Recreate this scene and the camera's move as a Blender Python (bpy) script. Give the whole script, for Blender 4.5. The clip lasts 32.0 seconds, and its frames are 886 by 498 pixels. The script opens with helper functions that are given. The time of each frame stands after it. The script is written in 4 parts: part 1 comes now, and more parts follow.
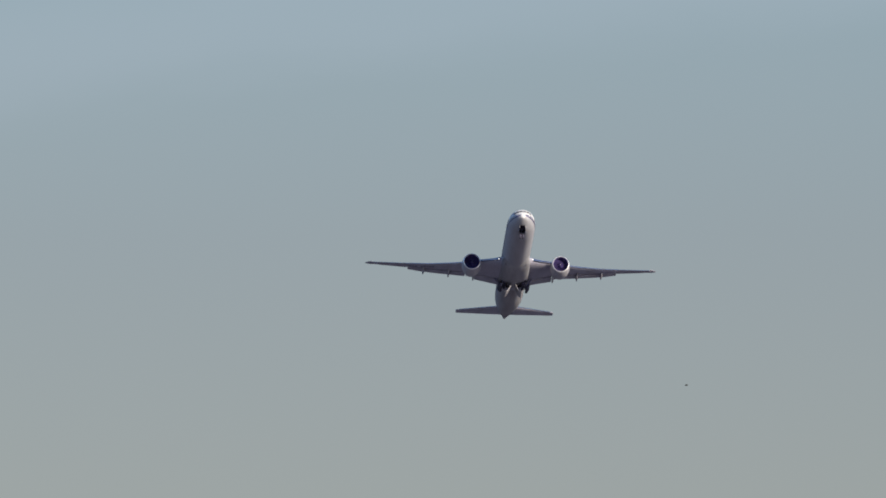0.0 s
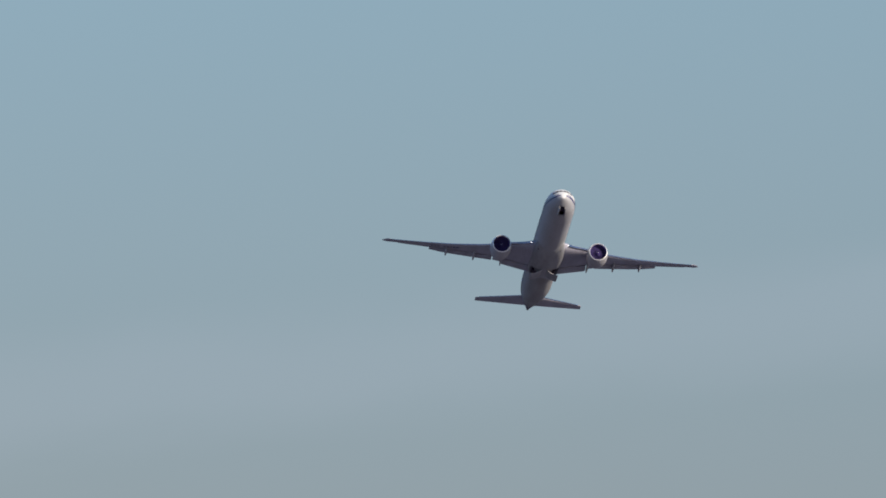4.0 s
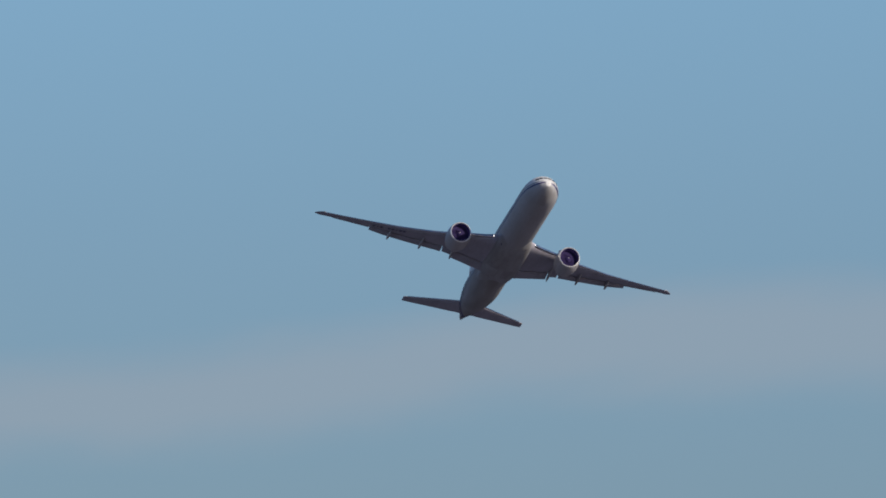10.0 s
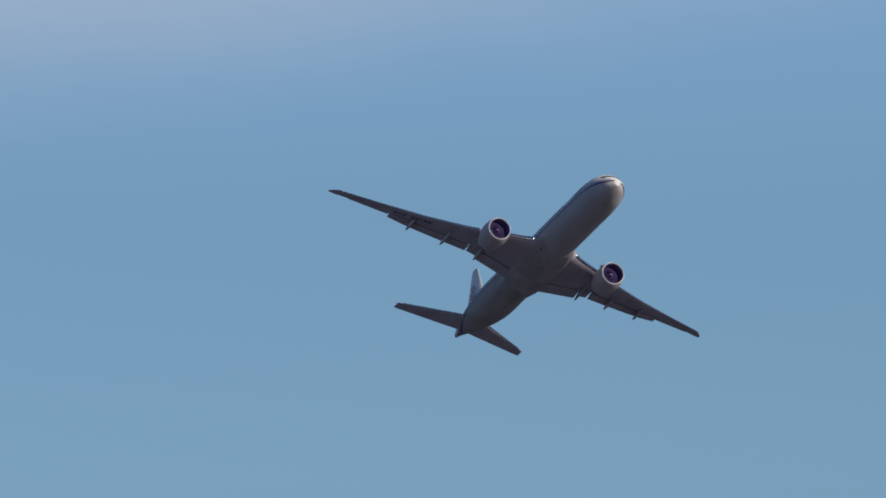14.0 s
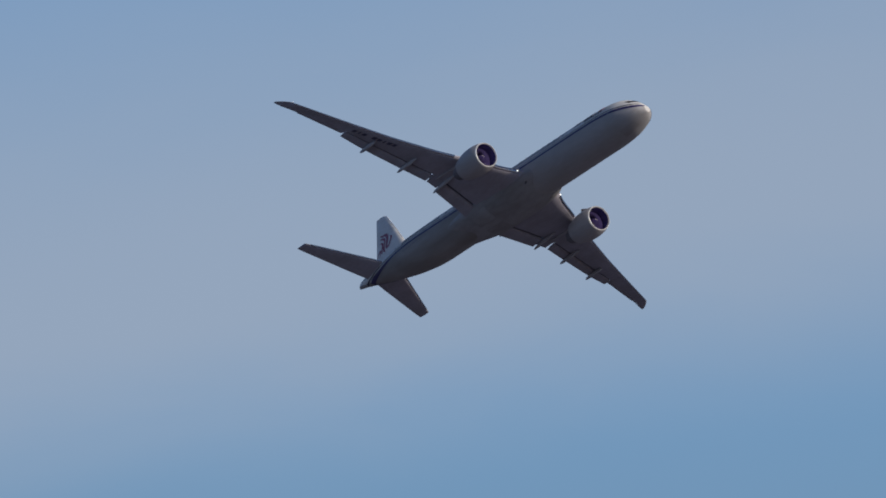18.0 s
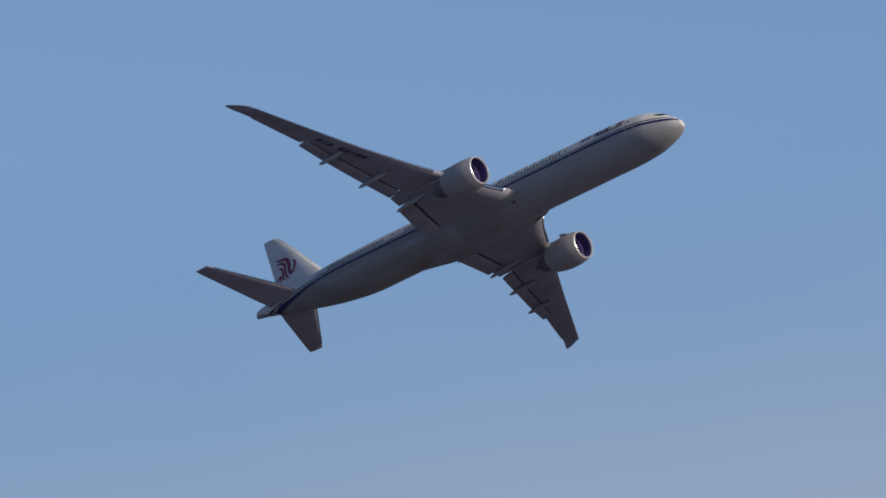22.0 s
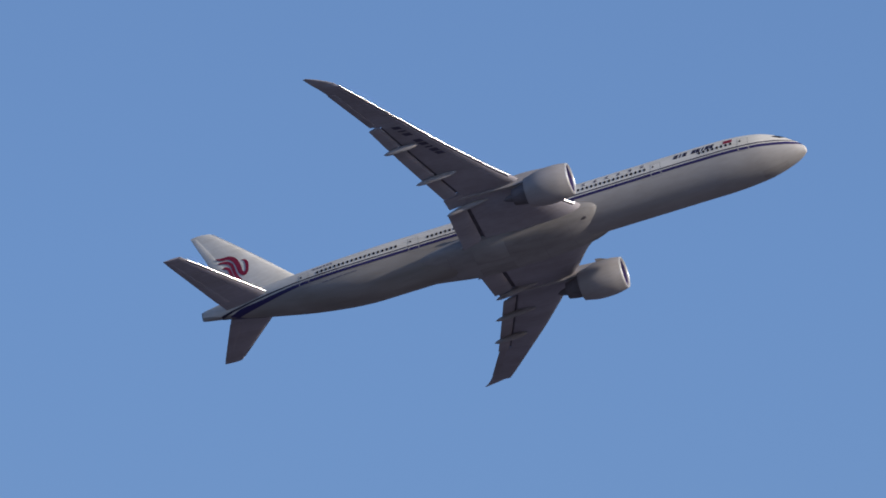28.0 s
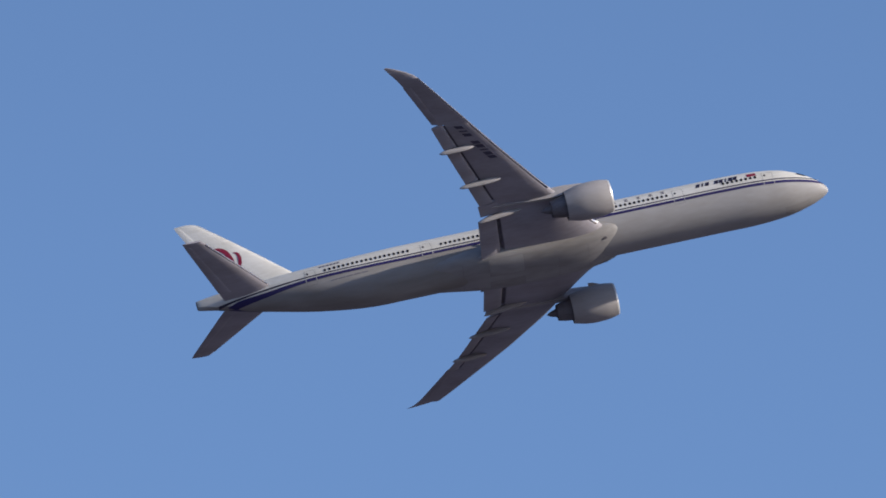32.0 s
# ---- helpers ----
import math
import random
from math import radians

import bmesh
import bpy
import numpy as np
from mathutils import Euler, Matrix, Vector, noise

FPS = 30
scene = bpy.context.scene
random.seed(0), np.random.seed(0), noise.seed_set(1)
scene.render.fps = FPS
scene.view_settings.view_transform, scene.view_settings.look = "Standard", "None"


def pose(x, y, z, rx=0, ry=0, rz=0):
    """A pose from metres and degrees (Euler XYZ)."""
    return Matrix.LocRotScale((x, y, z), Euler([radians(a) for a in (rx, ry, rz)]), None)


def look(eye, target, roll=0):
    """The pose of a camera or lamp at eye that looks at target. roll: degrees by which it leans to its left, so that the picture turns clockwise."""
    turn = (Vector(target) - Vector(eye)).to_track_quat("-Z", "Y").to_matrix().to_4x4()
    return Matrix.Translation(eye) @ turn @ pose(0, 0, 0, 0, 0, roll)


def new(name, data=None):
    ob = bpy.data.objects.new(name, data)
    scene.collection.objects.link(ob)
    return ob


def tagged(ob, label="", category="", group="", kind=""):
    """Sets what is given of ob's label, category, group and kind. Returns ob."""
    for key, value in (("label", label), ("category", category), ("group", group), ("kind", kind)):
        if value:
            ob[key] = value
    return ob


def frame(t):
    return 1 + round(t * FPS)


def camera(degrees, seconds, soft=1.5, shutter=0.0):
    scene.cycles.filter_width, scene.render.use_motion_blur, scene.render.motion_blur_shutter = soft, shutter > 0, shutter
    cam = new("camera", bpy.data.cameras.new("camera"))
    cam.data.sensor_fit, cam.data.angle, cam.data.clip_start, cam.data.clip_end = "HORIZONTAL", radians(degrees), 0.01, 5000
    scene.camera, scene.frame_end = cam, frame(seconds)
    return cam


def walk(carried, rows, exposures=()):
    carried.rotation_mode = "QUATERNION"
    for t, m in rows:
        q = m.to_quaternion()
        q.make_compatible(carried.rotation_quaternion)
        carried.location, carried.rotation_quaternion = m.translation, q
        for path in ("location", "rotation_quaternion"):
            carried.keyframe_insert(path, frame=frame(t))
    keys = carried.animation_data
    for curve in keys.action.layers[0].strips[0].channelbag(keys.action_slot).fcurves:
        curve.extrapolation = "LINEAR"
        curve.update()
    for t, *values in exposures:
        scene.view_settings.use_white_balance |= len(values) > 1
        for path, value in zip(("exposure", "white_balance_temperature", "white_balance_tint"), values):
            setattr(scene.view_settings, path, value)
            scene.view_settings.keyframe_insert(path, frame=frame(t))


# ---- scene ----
# A wide-body airliner climbs past a camera on a tripod: x east, y north, z up, camera 1.6 m over the ground.
cam = camera(2.9, 32.0, soft=1.75)

# seconds, azimuth, elevation and roll of the camera, degrees
CAMERA = [
    (0, -0.0012, 3.9982, -0.313),
    (0.5, 0.0766, 4.1649, 0.013),
    (1, 0.1244, 4.3251, 0.048),
    (1.5, 0.2034, 4.4956, 0.168),
    (2, 0.2001, 4.6137, 0.143),
    (2.5, 0.1950, 4.7295, 0.025),
    (3, 0.2066, 4.8539, -0.181),
    (3.5, 0.2358, 5.0133, -0.446),
    (4, 0.2828, 5.1757, -0.254),
    (4.5, 0.3346, 5.3403, -0.063),
    (5, 0.3913, 5.5074, 0.129),
    (5.5, 0.4529, 5.6768, 0.321),
    (6, 0.6220, 5.8757, 0.189),
    (6.5, 0.7323, 6.0256, -0.042),
    (7, 0.8161, 6.1574, -0.212),
    (7.5, 0.9268, 6.3163, -0.430),
    (8, 1.0286, 6.4748, -0.274),
    (8.5, 1.1707, 6.6427, 0.308),
    (9, 1.2995, 6.8239, 0.382),
    (9.5, 1.4782, 7.0432, 0.328),
    (10, 1.6170, 7.2952, 0.068),
    (10.5, 1.7397, 7.5611, -0.165),
    (11, 1.8609, 7.8067, -0.192),
    (11.5, 2.0370, 8.0457, -0.196),
    (12, 2.2450, 8.2613, -0.131),
    (12.5, 2.4340, 8.4210, -0.016),
    (13, 2.7290, 8.5948, 0.080),
    (13.5, 2.9440, 8.7907, 0.139),
    (14, 3.2301, 9.0299, 0.300),
    (14.5, 3.5663, 9.2483, 0.242),
    (15, 3.9012, 9.4675, 0.181),
    (15.5, 4.2627, 9.6921, 0.119),
    (16, 4.6521, 9.9219, 0.058),
    (16.5, 5.0706, 10.1570, -0.003),
    (17, 5.5793, 10.3945, -0.005),
    (17.5, 6.0857, 10.6297, -0.039),
    (18, 6.5763, 10.8684, 0.081),
    (18.5, 7.1458, 11.1177, 0.002),
    (19, 7.7364, 11.3804, 0.024),
    (19.5, 8.3512, 11.6734, 0.056),
    (20, 8.9554, 11.9587, -0.038),
    (20.5, 9.6736, 12.2935, -0.044),
    (21, 10.4370, 12.6191, 0.030),
    (21.5, 11.1763, 12.8908, -0.039),
    (22, 12.0147, 13.2494, 0.013),
    (22.5, 12.7680, 13.5266, 0.023),
    (23, 13.5753, 13.8684, -0.010),
    (23.5, 14.5004, 14.1919, 0.084),
    (24, 15.5093, 14.4981, -0.121),
    (24.5, 16.3513, 14.7675, -0.215),
    (25, 17.3532, 15.0465, -0.107),
    (25.5, 18.3874, 15.3216, 0.000),
    (26, 19.4529, 15.5921, 0.108),
    (26.5, 20.5483, 15.8569, 0.216),
    (27, 21.7630, 16.1295, 0.053),
    (27.5, 22.9211, 16.4442, -0.000),
    (28, 24.0235, 16.7196, -0.031),
    (28.5, 25.2362, 16.9567, 0.064),
    (29, 26.4321, 17.1782, 0.002),
    (29.5, 27.5832, 17.4178, -0.000),
    (30, 28.9320, 17.6577, -0.063),
    (30.5, 30.2320, 17.8669, 0.003),
    (31, 31.5415, 18.0395, -0.015),
    (31.5, 32.7891, 18.2027, 0.055),
    (32, 33.9275, 18.4033, -0.014),
]

EYE = (0.0, 0.0, 1.6)
walk(cam, [(t, pose(*EYE, 90 + el, 0, -az) @ pose(0, 0, 0, 0, 0, roll)) for t, az, el, roll in CAMERA],
     [(0.0, 0.8), (6.0, 0.62), (9.0, 0.45), (12.0, 0.2), (14.0, 0.2), (17.0, 0.0), (20.0, 0.0), (24.0, 0.12), (28.0, 0.33), (32.0, 0.5)])

# ---- sky, sun ----
SUN_AZ, SUN_EL = 140.0, 22.0


def nodes_of(tree):
    tree.nodes.clear()

    def add(kind, **settings):
        n = tree.nodes.new(kind)
        for key, value in settings.items():
            if key == "operation":
                n.operation = value
            elif key == "blend_type":
                n.blend_type = value
            elif key == "data_type":
                n.data_type = value
        return n

    def wire(a, b):
        tree.links.new(a, b)

    return add, wire


def make_world():
    world = bpy.data.worlds.new("sky")
    scene.world = world
    world.use_nodes = True
    tree = world.node_tree
    add, wire = nodes_of(tree)

    def math(op, a, b=None, c=None):
        n = add("ShaderNodeMath", operation=op)
        for i, v in enumerate((a, b, c)):
            if v is None:
                continue
            if isinstance(v, (int, float)):
                n.inputs[i].default_value = v
            else:
                wire(v, n.inputs[i])
        return n.outputs[0]

    def smooth(v, a, b):
        n = add("ShaderNodeMapRange")
        n.interpolation_type = "SMOOTHSTEP"
        wire(v, n.inputs[0])
        n.inputs[1].default_value, n.inputs[2].default_value = a, b
        return n.outputs[0]

    sky = add("ShaderNodeTexSky")
    sky.sky_type, sky.sun_disc = "NISHITA", False
    sky.sun_elevation, sky.sun_rotation = radians(SUN_EL), radians(SUN_AZ)
    sky.air_density, sky.dust_density, sky.ozone_density, sky.altitude = 1.0, 0.6, 2.5, 50
    # thin sheets of high cloud, slanting gently up towards the east
    coord = add("ShaderNodeTexCoord")
    split = add("ShaderNodeSeparateXYZ")
    wire(coord.outputs["Generated"], split.inputs[0])
    x, y, z = split.outputs
    az = math("MULTIPLY", math("ARCTAN2", x, y), 57.2958)
    el = math("MULTIPLY", math("ARCSINE", z), 57.2958)
    rise = math("SUBTRACT", el, math("MULTIPLY", az, 0.105))
    flat = add("ShaderNodeCombineXYZ")
    wire(math("MULTIPLY", az, 0.35), flat.inputs[0])
    wire(rise, flat.inputs[1])
    wisp = add("ShaderNodeTexNoise")
    wisp.inputs["Scale"].default_value, wisp.inputs["Detail"].default_value = 2.2, 5.0
    wisp.inputs["Distortion"].default_value = 0.4
    wire(flat.outputs[0], wisp.inputs["Vector"])
    ragged = math("ADD", rise, math("MULTIPLY", math("SUBTRACT", wisp.outputs["Fac"], 0.5), 0.3))

    upper = math("ADD", math("SUBTRACT", ragged, rise), math("SUBTRACT", el, math("MULTIPLY", az, 0.165)))

    def band(v, a, b, c, d, strength):
        return math("MULTIPLY", math("MULTIPLY", smooth(v, a, b), math("SUBTRACT", 1.0, smooth(v, c, d))), strength)

    low_cloud = math("ADD", band(ragged, 4.5, 4.78, 4.82, 5.1, 0.2), band(ragged, 6.48, 6.7, 6.76, 7.0, 0.55))
    high_cloud = band(upper, 8.95, 9.75, 9.8, 11.4, 0.8)
    # haze and depth of blue by elevation
    ramp = add("ShaderNodeValToRGB")
    wire(math("DIVIDE", el, 45.0), ramp.inputs[0])
    stops = ((0.0, 0.350, 0.308, 0.332), (4.0, 0.345, 0.309, 0.336), (6.0, 0.403, 0.408, 0.428), (7.3, 0.438, 0.49, 0.54), (8.3, 0.503, 0.594, 0.657), (9.1, 0.493, 0.578, 0.649), (10.4, 0.647, 0.731, 0.827), (12.0, 0.753, 0.800, 0.896), (13.6, 0.922, 0.938, 1.034), (15.0, 0.806, 0.869, 1.028), (16.7, 0.774, 0.869, 1.071), (18.5, 0.742, 0.827, 1.023), (21.0, 0.657, 0.731, 0.901), (27.0, 0.689, 0.721, 0.848), (45.0, 0.530, 0.530, 0.594))
    while len(ramp.color_ramp.elements) < len(stops):
        ramp.color_ramp.elements.new(0.5)
    for element, (e, r, g, b) in zip(ramp.color_ramp.elements, stops):
        element.position = e / 45.0
        element.color = (r / 1.5, g / 1.5, b / 1.5, 1)
    clear = add("ShaderNodeMix", data_type="RGBA", blend_type="MULTIPLY")
    clear.inputs[0].default_value = 1.0
    wire(sky.outputs[0], clear.inputs[6])
    wire(ramp.outputs[0], clear.inputs[7])
    bright = add("ShaderNodeVectorMath", operation="SCALE")
    wire(clear.outputs[2], bright.inputs[0])
    bright.inputs[3].default_value = 1.5
    veiled = bright.outputs[0]
    for amount, tint in ((low_cloud, (2.35, 2.72, 3.2, 1)), (high_cloud, (3.05, 3.7, 4.75, 1))):
        mixing = add("ShaderNodeMix", data_type="RGBA")
        wire(amount, mixing.inputs[0])
        wire(veiled, mixing.inputs[6])
        mixing.inputs[7].default_value = tint
        veiled = mixing.outputs[2]
    back = add("ShaderNodeBackground")
    wire(veiled, back.inputs[0])
    back.inputs[1].default_value = 0.106
    out = add("ShaderNodeOutputWorld")
    wire(back.outputs[0], out.inputs[0])


make_world()
sun = new("sun", bpy.data.lights.new("sun", "SUN"))
sun.data.energy, sun.data.angle, sun.data.color = 3.8, radians(0.53), (1.0, 0.9, 0.75)
sun_way = Vector((math.sin(radians(SUN_AZ)) * math.cos(radians(SUN_EL)), math.cos(radians(SUN_AZ)) * math.cos(radians(SUN_EL)), math.sin(radians(SUN_EL))))
sun.matrix_world = look(tuple(sun_way * 500), (0, 0, 0))


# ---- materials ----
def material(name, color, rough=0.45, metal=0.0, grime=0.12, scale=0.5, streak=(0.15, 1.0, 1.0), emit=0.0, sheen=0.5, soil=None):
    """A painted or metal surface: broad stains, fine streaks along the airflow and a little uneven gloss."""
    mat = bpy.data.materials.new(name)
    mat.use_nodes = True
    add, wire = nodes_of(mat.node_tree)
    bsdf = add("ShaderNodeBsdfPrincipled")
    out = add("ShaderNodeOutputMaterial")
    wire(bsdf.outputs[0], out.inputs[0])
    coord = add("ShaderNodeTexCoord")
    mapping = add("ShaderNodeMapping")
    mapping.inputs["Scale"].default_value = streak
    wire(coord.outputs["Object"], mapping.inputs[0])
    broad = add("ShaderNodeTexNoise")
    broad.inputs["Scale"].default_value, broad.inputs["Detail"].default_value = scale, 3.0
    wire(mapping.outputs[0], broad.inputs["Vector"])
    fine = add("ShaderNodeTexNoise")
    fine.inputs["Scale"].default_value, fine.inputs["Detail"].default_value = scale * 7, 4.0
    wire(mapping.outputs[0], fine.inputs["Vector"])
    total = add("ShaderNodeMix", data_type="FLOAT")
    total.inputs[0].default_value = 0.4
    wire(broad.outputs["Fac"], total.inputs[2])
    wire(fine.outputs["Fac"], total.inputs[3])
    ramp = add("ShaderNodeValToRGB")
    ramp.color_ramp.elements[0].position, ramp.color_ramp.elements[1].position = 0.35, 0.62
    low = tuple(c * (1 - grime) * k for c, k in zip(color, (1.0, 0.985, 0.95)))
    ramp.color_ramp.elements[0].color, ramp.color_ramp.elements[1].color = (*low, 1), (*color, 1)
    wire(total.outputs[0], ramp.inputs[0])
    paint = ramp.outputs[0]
    if soil:
        # grime and some painted wing shadow: (colour, where it is thickest, where it ends) along the hull
        grime_shade, thick, thin = soil
        split = add("ShaderNodeSeparateXYZ")
        wire(coord.outputs["Object"], split.inputs[0])
        reach = add("ShaderNodeMapRange")
        reach.interpolation_type = "SMOOTHSTEP"
        wire(split.outputs[0], reach.inputs[0])
        reach.inputs[1].default_value, reach.inputs[2].default_value = thin, thick
        spread = add("ShaderNodeMapping")
        spread.inputs["Scale"].default_value = (0.09, 0.45, 0.45)
        wire(coord.outputs["Object"], spread.inputs[0])
        blotch = add("ShaderNodeTexNoise")
        blotch.inputs["Scale"].default_value, blotch.inputs["Detail"].default_value = 1.0, 5.0
        wire(spread.outputs[0], blotch.inputs["Vector"])
        cover = add("ShaderNodeMapRange")
        wire(blotch.outputs["Fac"], cover.inputs[0])
        cover.inputs[1].default_value, cover.inputs[2].default_value = 0.32, 0.66
        cover.inputs[3].default_value, cover.inputs[4].default_value = 0.25, 1.0
        amount = add("ShaderNodeMath", operation="MULTIPLY")
        wire(reach.outputs[0], amount.inputs[0])
        wire(cover.outputs[0], amount.inputs[1])
        smear = add("ShaderNodeMix", data_type="RGBA")
        wire(amount.outputs[0], smear.inputs[0])
        wire(paint, smear.inputs[6])
        smear.inputs[7].default_value = (*grime_shade, 1)
        paint = smear.outputs[2]
    wire(paint, bsdf.inputs["Base Color"])
    gloss = add("ShaderNodeMapRange")
    wire(total.outputs[0], gloss.inputs[0])
    gloss.inputs[3].default_value, gloss.inputs[4].default_value = min(1, rough + 0.12), max(0.03, rough - 0.06)
    wire(gloss.outputs[0], bsdf.inputs["Roughness"])
    bsdf.inputs["Metallic"].default_value = metal
    bsdf.inputs["Specular IOR Level"].default_value = sheen
    if emit:
        bsdf.inputs["Emission Color"].default_value = (*color, 1)
        bsdf.inputs["Emission Strength"].default_value = emit
    return mat


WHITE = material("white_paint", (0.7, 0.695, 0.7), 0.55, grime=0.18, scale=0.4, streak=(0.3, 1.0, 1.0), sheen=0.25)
# tip of the nose, coloured paler to hold the sun's brightness on it
SUNLIT_NOSE = material("sunlit_nose_paint", (0.56, 0.55, 0.565), 0.75, grime=0.15, scale=0.8, sheen=0.15)
# aft part darkened for grime and a little wing shadow together
BELLY = material("grey_paint", (0.405, 0.397, 0.42), 0.6, grime=0.14, scale=0.3, streak=(0.3, 1.0, 1.0), sheen=0.2, soil=((0.25, 0.235, 0.23), -8.0, 8.0))
# grime over a base tone darkened for the shade between the wings
SOILED_SHADED = material("soiled_shaded_grey", (0.365, 0.355, 0.375), 0.6, grime=0.32, scale=0.22, streak=(0.3, 1.0, 1.0), sheen=0.3)
WING = material("wing_grey_paint", (0.385, 0.367, 0.435), 0.55, grime=0.22, scale=0.5, streak=(0.25, 1, 1))
FLAPS = material("flap_grey_paint", (0.355, 0.338, 0.4), 0.55, grime=0.2, scale=0.8)
COWL = material("cowl_paint", (0.41, 0.393, 0.42), 0.5, grime=0.16, scale=0.7)
BRIGHT = material("polished_metal", (0.85, 0.84, 0.85), 0.3, metal=0.45, grime=0.08, scale=1.5)
LIP = material("polished_lip", (0.95, 0.94, 0.95), 0.34, metal=0.6, grime=0.05, scale=1.5)
EDGE = material("polished_edge_metal", (0.62, 0.6, 0.64), 0.18, metal=1.0, grime=0.15, scale=1.5)
TITLE = material("faded_navy_paint", (0.075, 0.07, 0.125), 0.5, grime=0.2, scale=1.2)
FAINT = material("small_lettering_paint", (0.2, 0.19, 0.25), 0.5, grime=0.2, scale=1.2)
DULL = material("heat_stained_metal", (0.2, 0.185, 0.215), 0.6, metal=0.15, grime=0.35, scale=1.2)
# violet of the distance haze is painted into this dark
DARK = material("hazed_dark_well", (0.2, 0.17, 0.27), 0.9, grime=0.4, scale=1.2, sheen=0.1)
# intake shade and violet haze are mixed into the fan and duct colours
FAN = material("shaded_fan_metal", (0.045, 0.034, 0.11), 0.8, grime=0.2, scale=2.0, sheen=0.05)
DUCT = material("shaded_inlet_liner", (0.1, 0.075, 0.23), 0.8, grime=0.2, scale=2.0, sheen=0.05)
SWIRL = material("swirl_paint", (0.88, 0.87, 0.86), 0.4, grime=0.05, scale=2.0)
# rubber black, lifted slightly by painted haze
TYRE = material("tyre_rubber", (0.06, 0.054, 0.085), 0.85, grime=0.3, scale=3.0)
STEEL = material("gear_steel", (0.2, 0.18, 0.25), 0.5, metal=0.2, grime=0.3, scale=2.0)
BLUE = material("blue_paint", (0.034, 0.028, 0.13), 0.4, grime=0.15, scale=0.6, sheen=0.3)
NAVY = material("navy_paint", (0.022, 0.02, 0.055), 0.45, grime=0.15, scale=0.8)
RED = material("red_paint", (0.25, 0.014, 0.05), 0.4, grime=0.12, scale=0.8)
PANE = material("window_pane", (0.012, 0.01, 0.02), 0.35, grime=0.2, scale=3.0, sheen=0.08)
SEAM = material("seam_line", (0.27, 0.26, 0.28), 0.7, grime=0.2, scale=2.0)
LAMP = material("lamp_lens", (1.0, 0.97, 0.9), 0.2, grime=0.02, scale=3.0, emit=3.0)
GAP_SHADE = material("gap_shade", (0.14, 0.13, 0.16), 0.8, grime=0.3, scale=1.5)
FEATHER = material("dark_feathers", (0.03, 0.028, 0.026), 0.8, grime=0.3, scale=9.0)


def ground_material():
    mat = bpy.data.materials.new("bounce_ground")
    mat.use_nodes = True
    add, wire = nodes_of(mat.node_tree)
    bsdf = add("ShaderNodeBsdfPrincipled")
    out = add("ShaderNodeOutputMaterial")
    wire(bsdf.outputs[0], out.inputs[0])
    coord = add("ShaderNodeTexCoord")
    fields = add("ShaderNodeTexVoronoi")
    fields.inputs["Scale"].default_value = 0.004
    wire(coord.outputs["Object"], fields.inputs["Vector"])
    soil = add("ShaderNodeTexNoise")
    soil.inputs["Scale"].default_value, soil.inputs["Detail"].default_value = 0.05, 12.0
    wire(coord.outputs["Object"], soil.inputs["Vector"])
    total = add("ShaderNodeMix", data_type="FLOAT")
    total.inputs[0].default_value = 0.5
    wire(fields.outputs["Color"], total.inputs[2])
    wire(soil.outputs["Fac"], total.inputs[3])
    ramp = add("ShaderNodeValToRGB")
    ramp.color_ramp.elements[0].position, ramp.color_ramp.elements[1].position = 0.3, 0.7
    # violet tint chosen for the light it throws on the aircraft's underside
    ramp.color_ramp.elements[0].color, ramp.color_ramp.elements[1].color = (0.047, 0.048, 0.067, 1), (0.108, 0.107, 0.15, 1)
    wire(total.outputs[0], ramp.inputs[0])
    wire(ramp.outputs[0], bsdf.inputs["Base Color"])
    bsdf.inputs["Roughness"].default_value = 0.95
    return mat


# ---- mesh helpers ----
def part(name, bm, mat, parent=None, label="", sharp=35):
    me = bpy.data.meshes.new(name)
    bmesh.ops.recalc_face_normals(bm, faces=bm.faces)
    for f in bm.faces:
        f.smooth = True
    bm.to_mesh(me)
    bm.free()
    me.set_sharp_from_angle(angle=radians(sharp))
    me.materials.append(mat)
    ob = new(name, me)
    if parent is not None:
        ob.parent = parent
    if label:
        tagged(ob, label)
    return ob


def loft(rings, caps=(True, True), closed=True, skip=None):
    """Skin through rings of equal length; skip(i, j) leaves that quad out."""
    bm = bmesh.new()
    grid = [[bm.verts.new(p) for p in ring] for ring in rings]
    n = len(rings[0])
    for i in range(len(rings) - 1):
        for j in range(n if closed else n - 1):
            if skip and skip(i, j):
                continue
            k = (j + 1) % n
            bm.faces.new((grid[i][j], grid[i][k], grid[i + 1][k], grid[i + 1][j]))
    if closed and caps[0]:
        bm.faces.new(grid[0])
    if closed and caps[1]:
        bm.faces.new(grid[-1])
    bmesh.ops.remove_doubles(bm, verts=bm.verts, dist=1e-5)
    return bm


def slab(points, normal, thick):
    """A flat plate from its outline, lifted by thick along normal."""
    n = Vector(normal).normalized() * thick
    bm = bmesh.new()
    a = [bm.verts.new(Vector(p)) for p in points]
    b = [bm.verts.new(Vector(p) + n) for p in points]
    bm.faces.new(a)
    bm.faces.new(b)
    for i in range(len(a)):
        j = (i + 1) % len(a)
        bm.faces.new((a[i], a[j], b[j], b[i]))
    return bm


def tube(a, b, ra, rb, n=12):
    """A round bar from a to b."""
    a, b = Vector(a), Vector(b)
    q = (b - a).to_track_quat("Z", "Y").to_matrix()
    rings = [[p + q @ Vector((r * math.cos(k * math.tau / n), r * math.sin(k * math.tau / n), 0)) for k in range(n)] for p, r in ((a, ra), (b, rb))]
    return loft(rings)


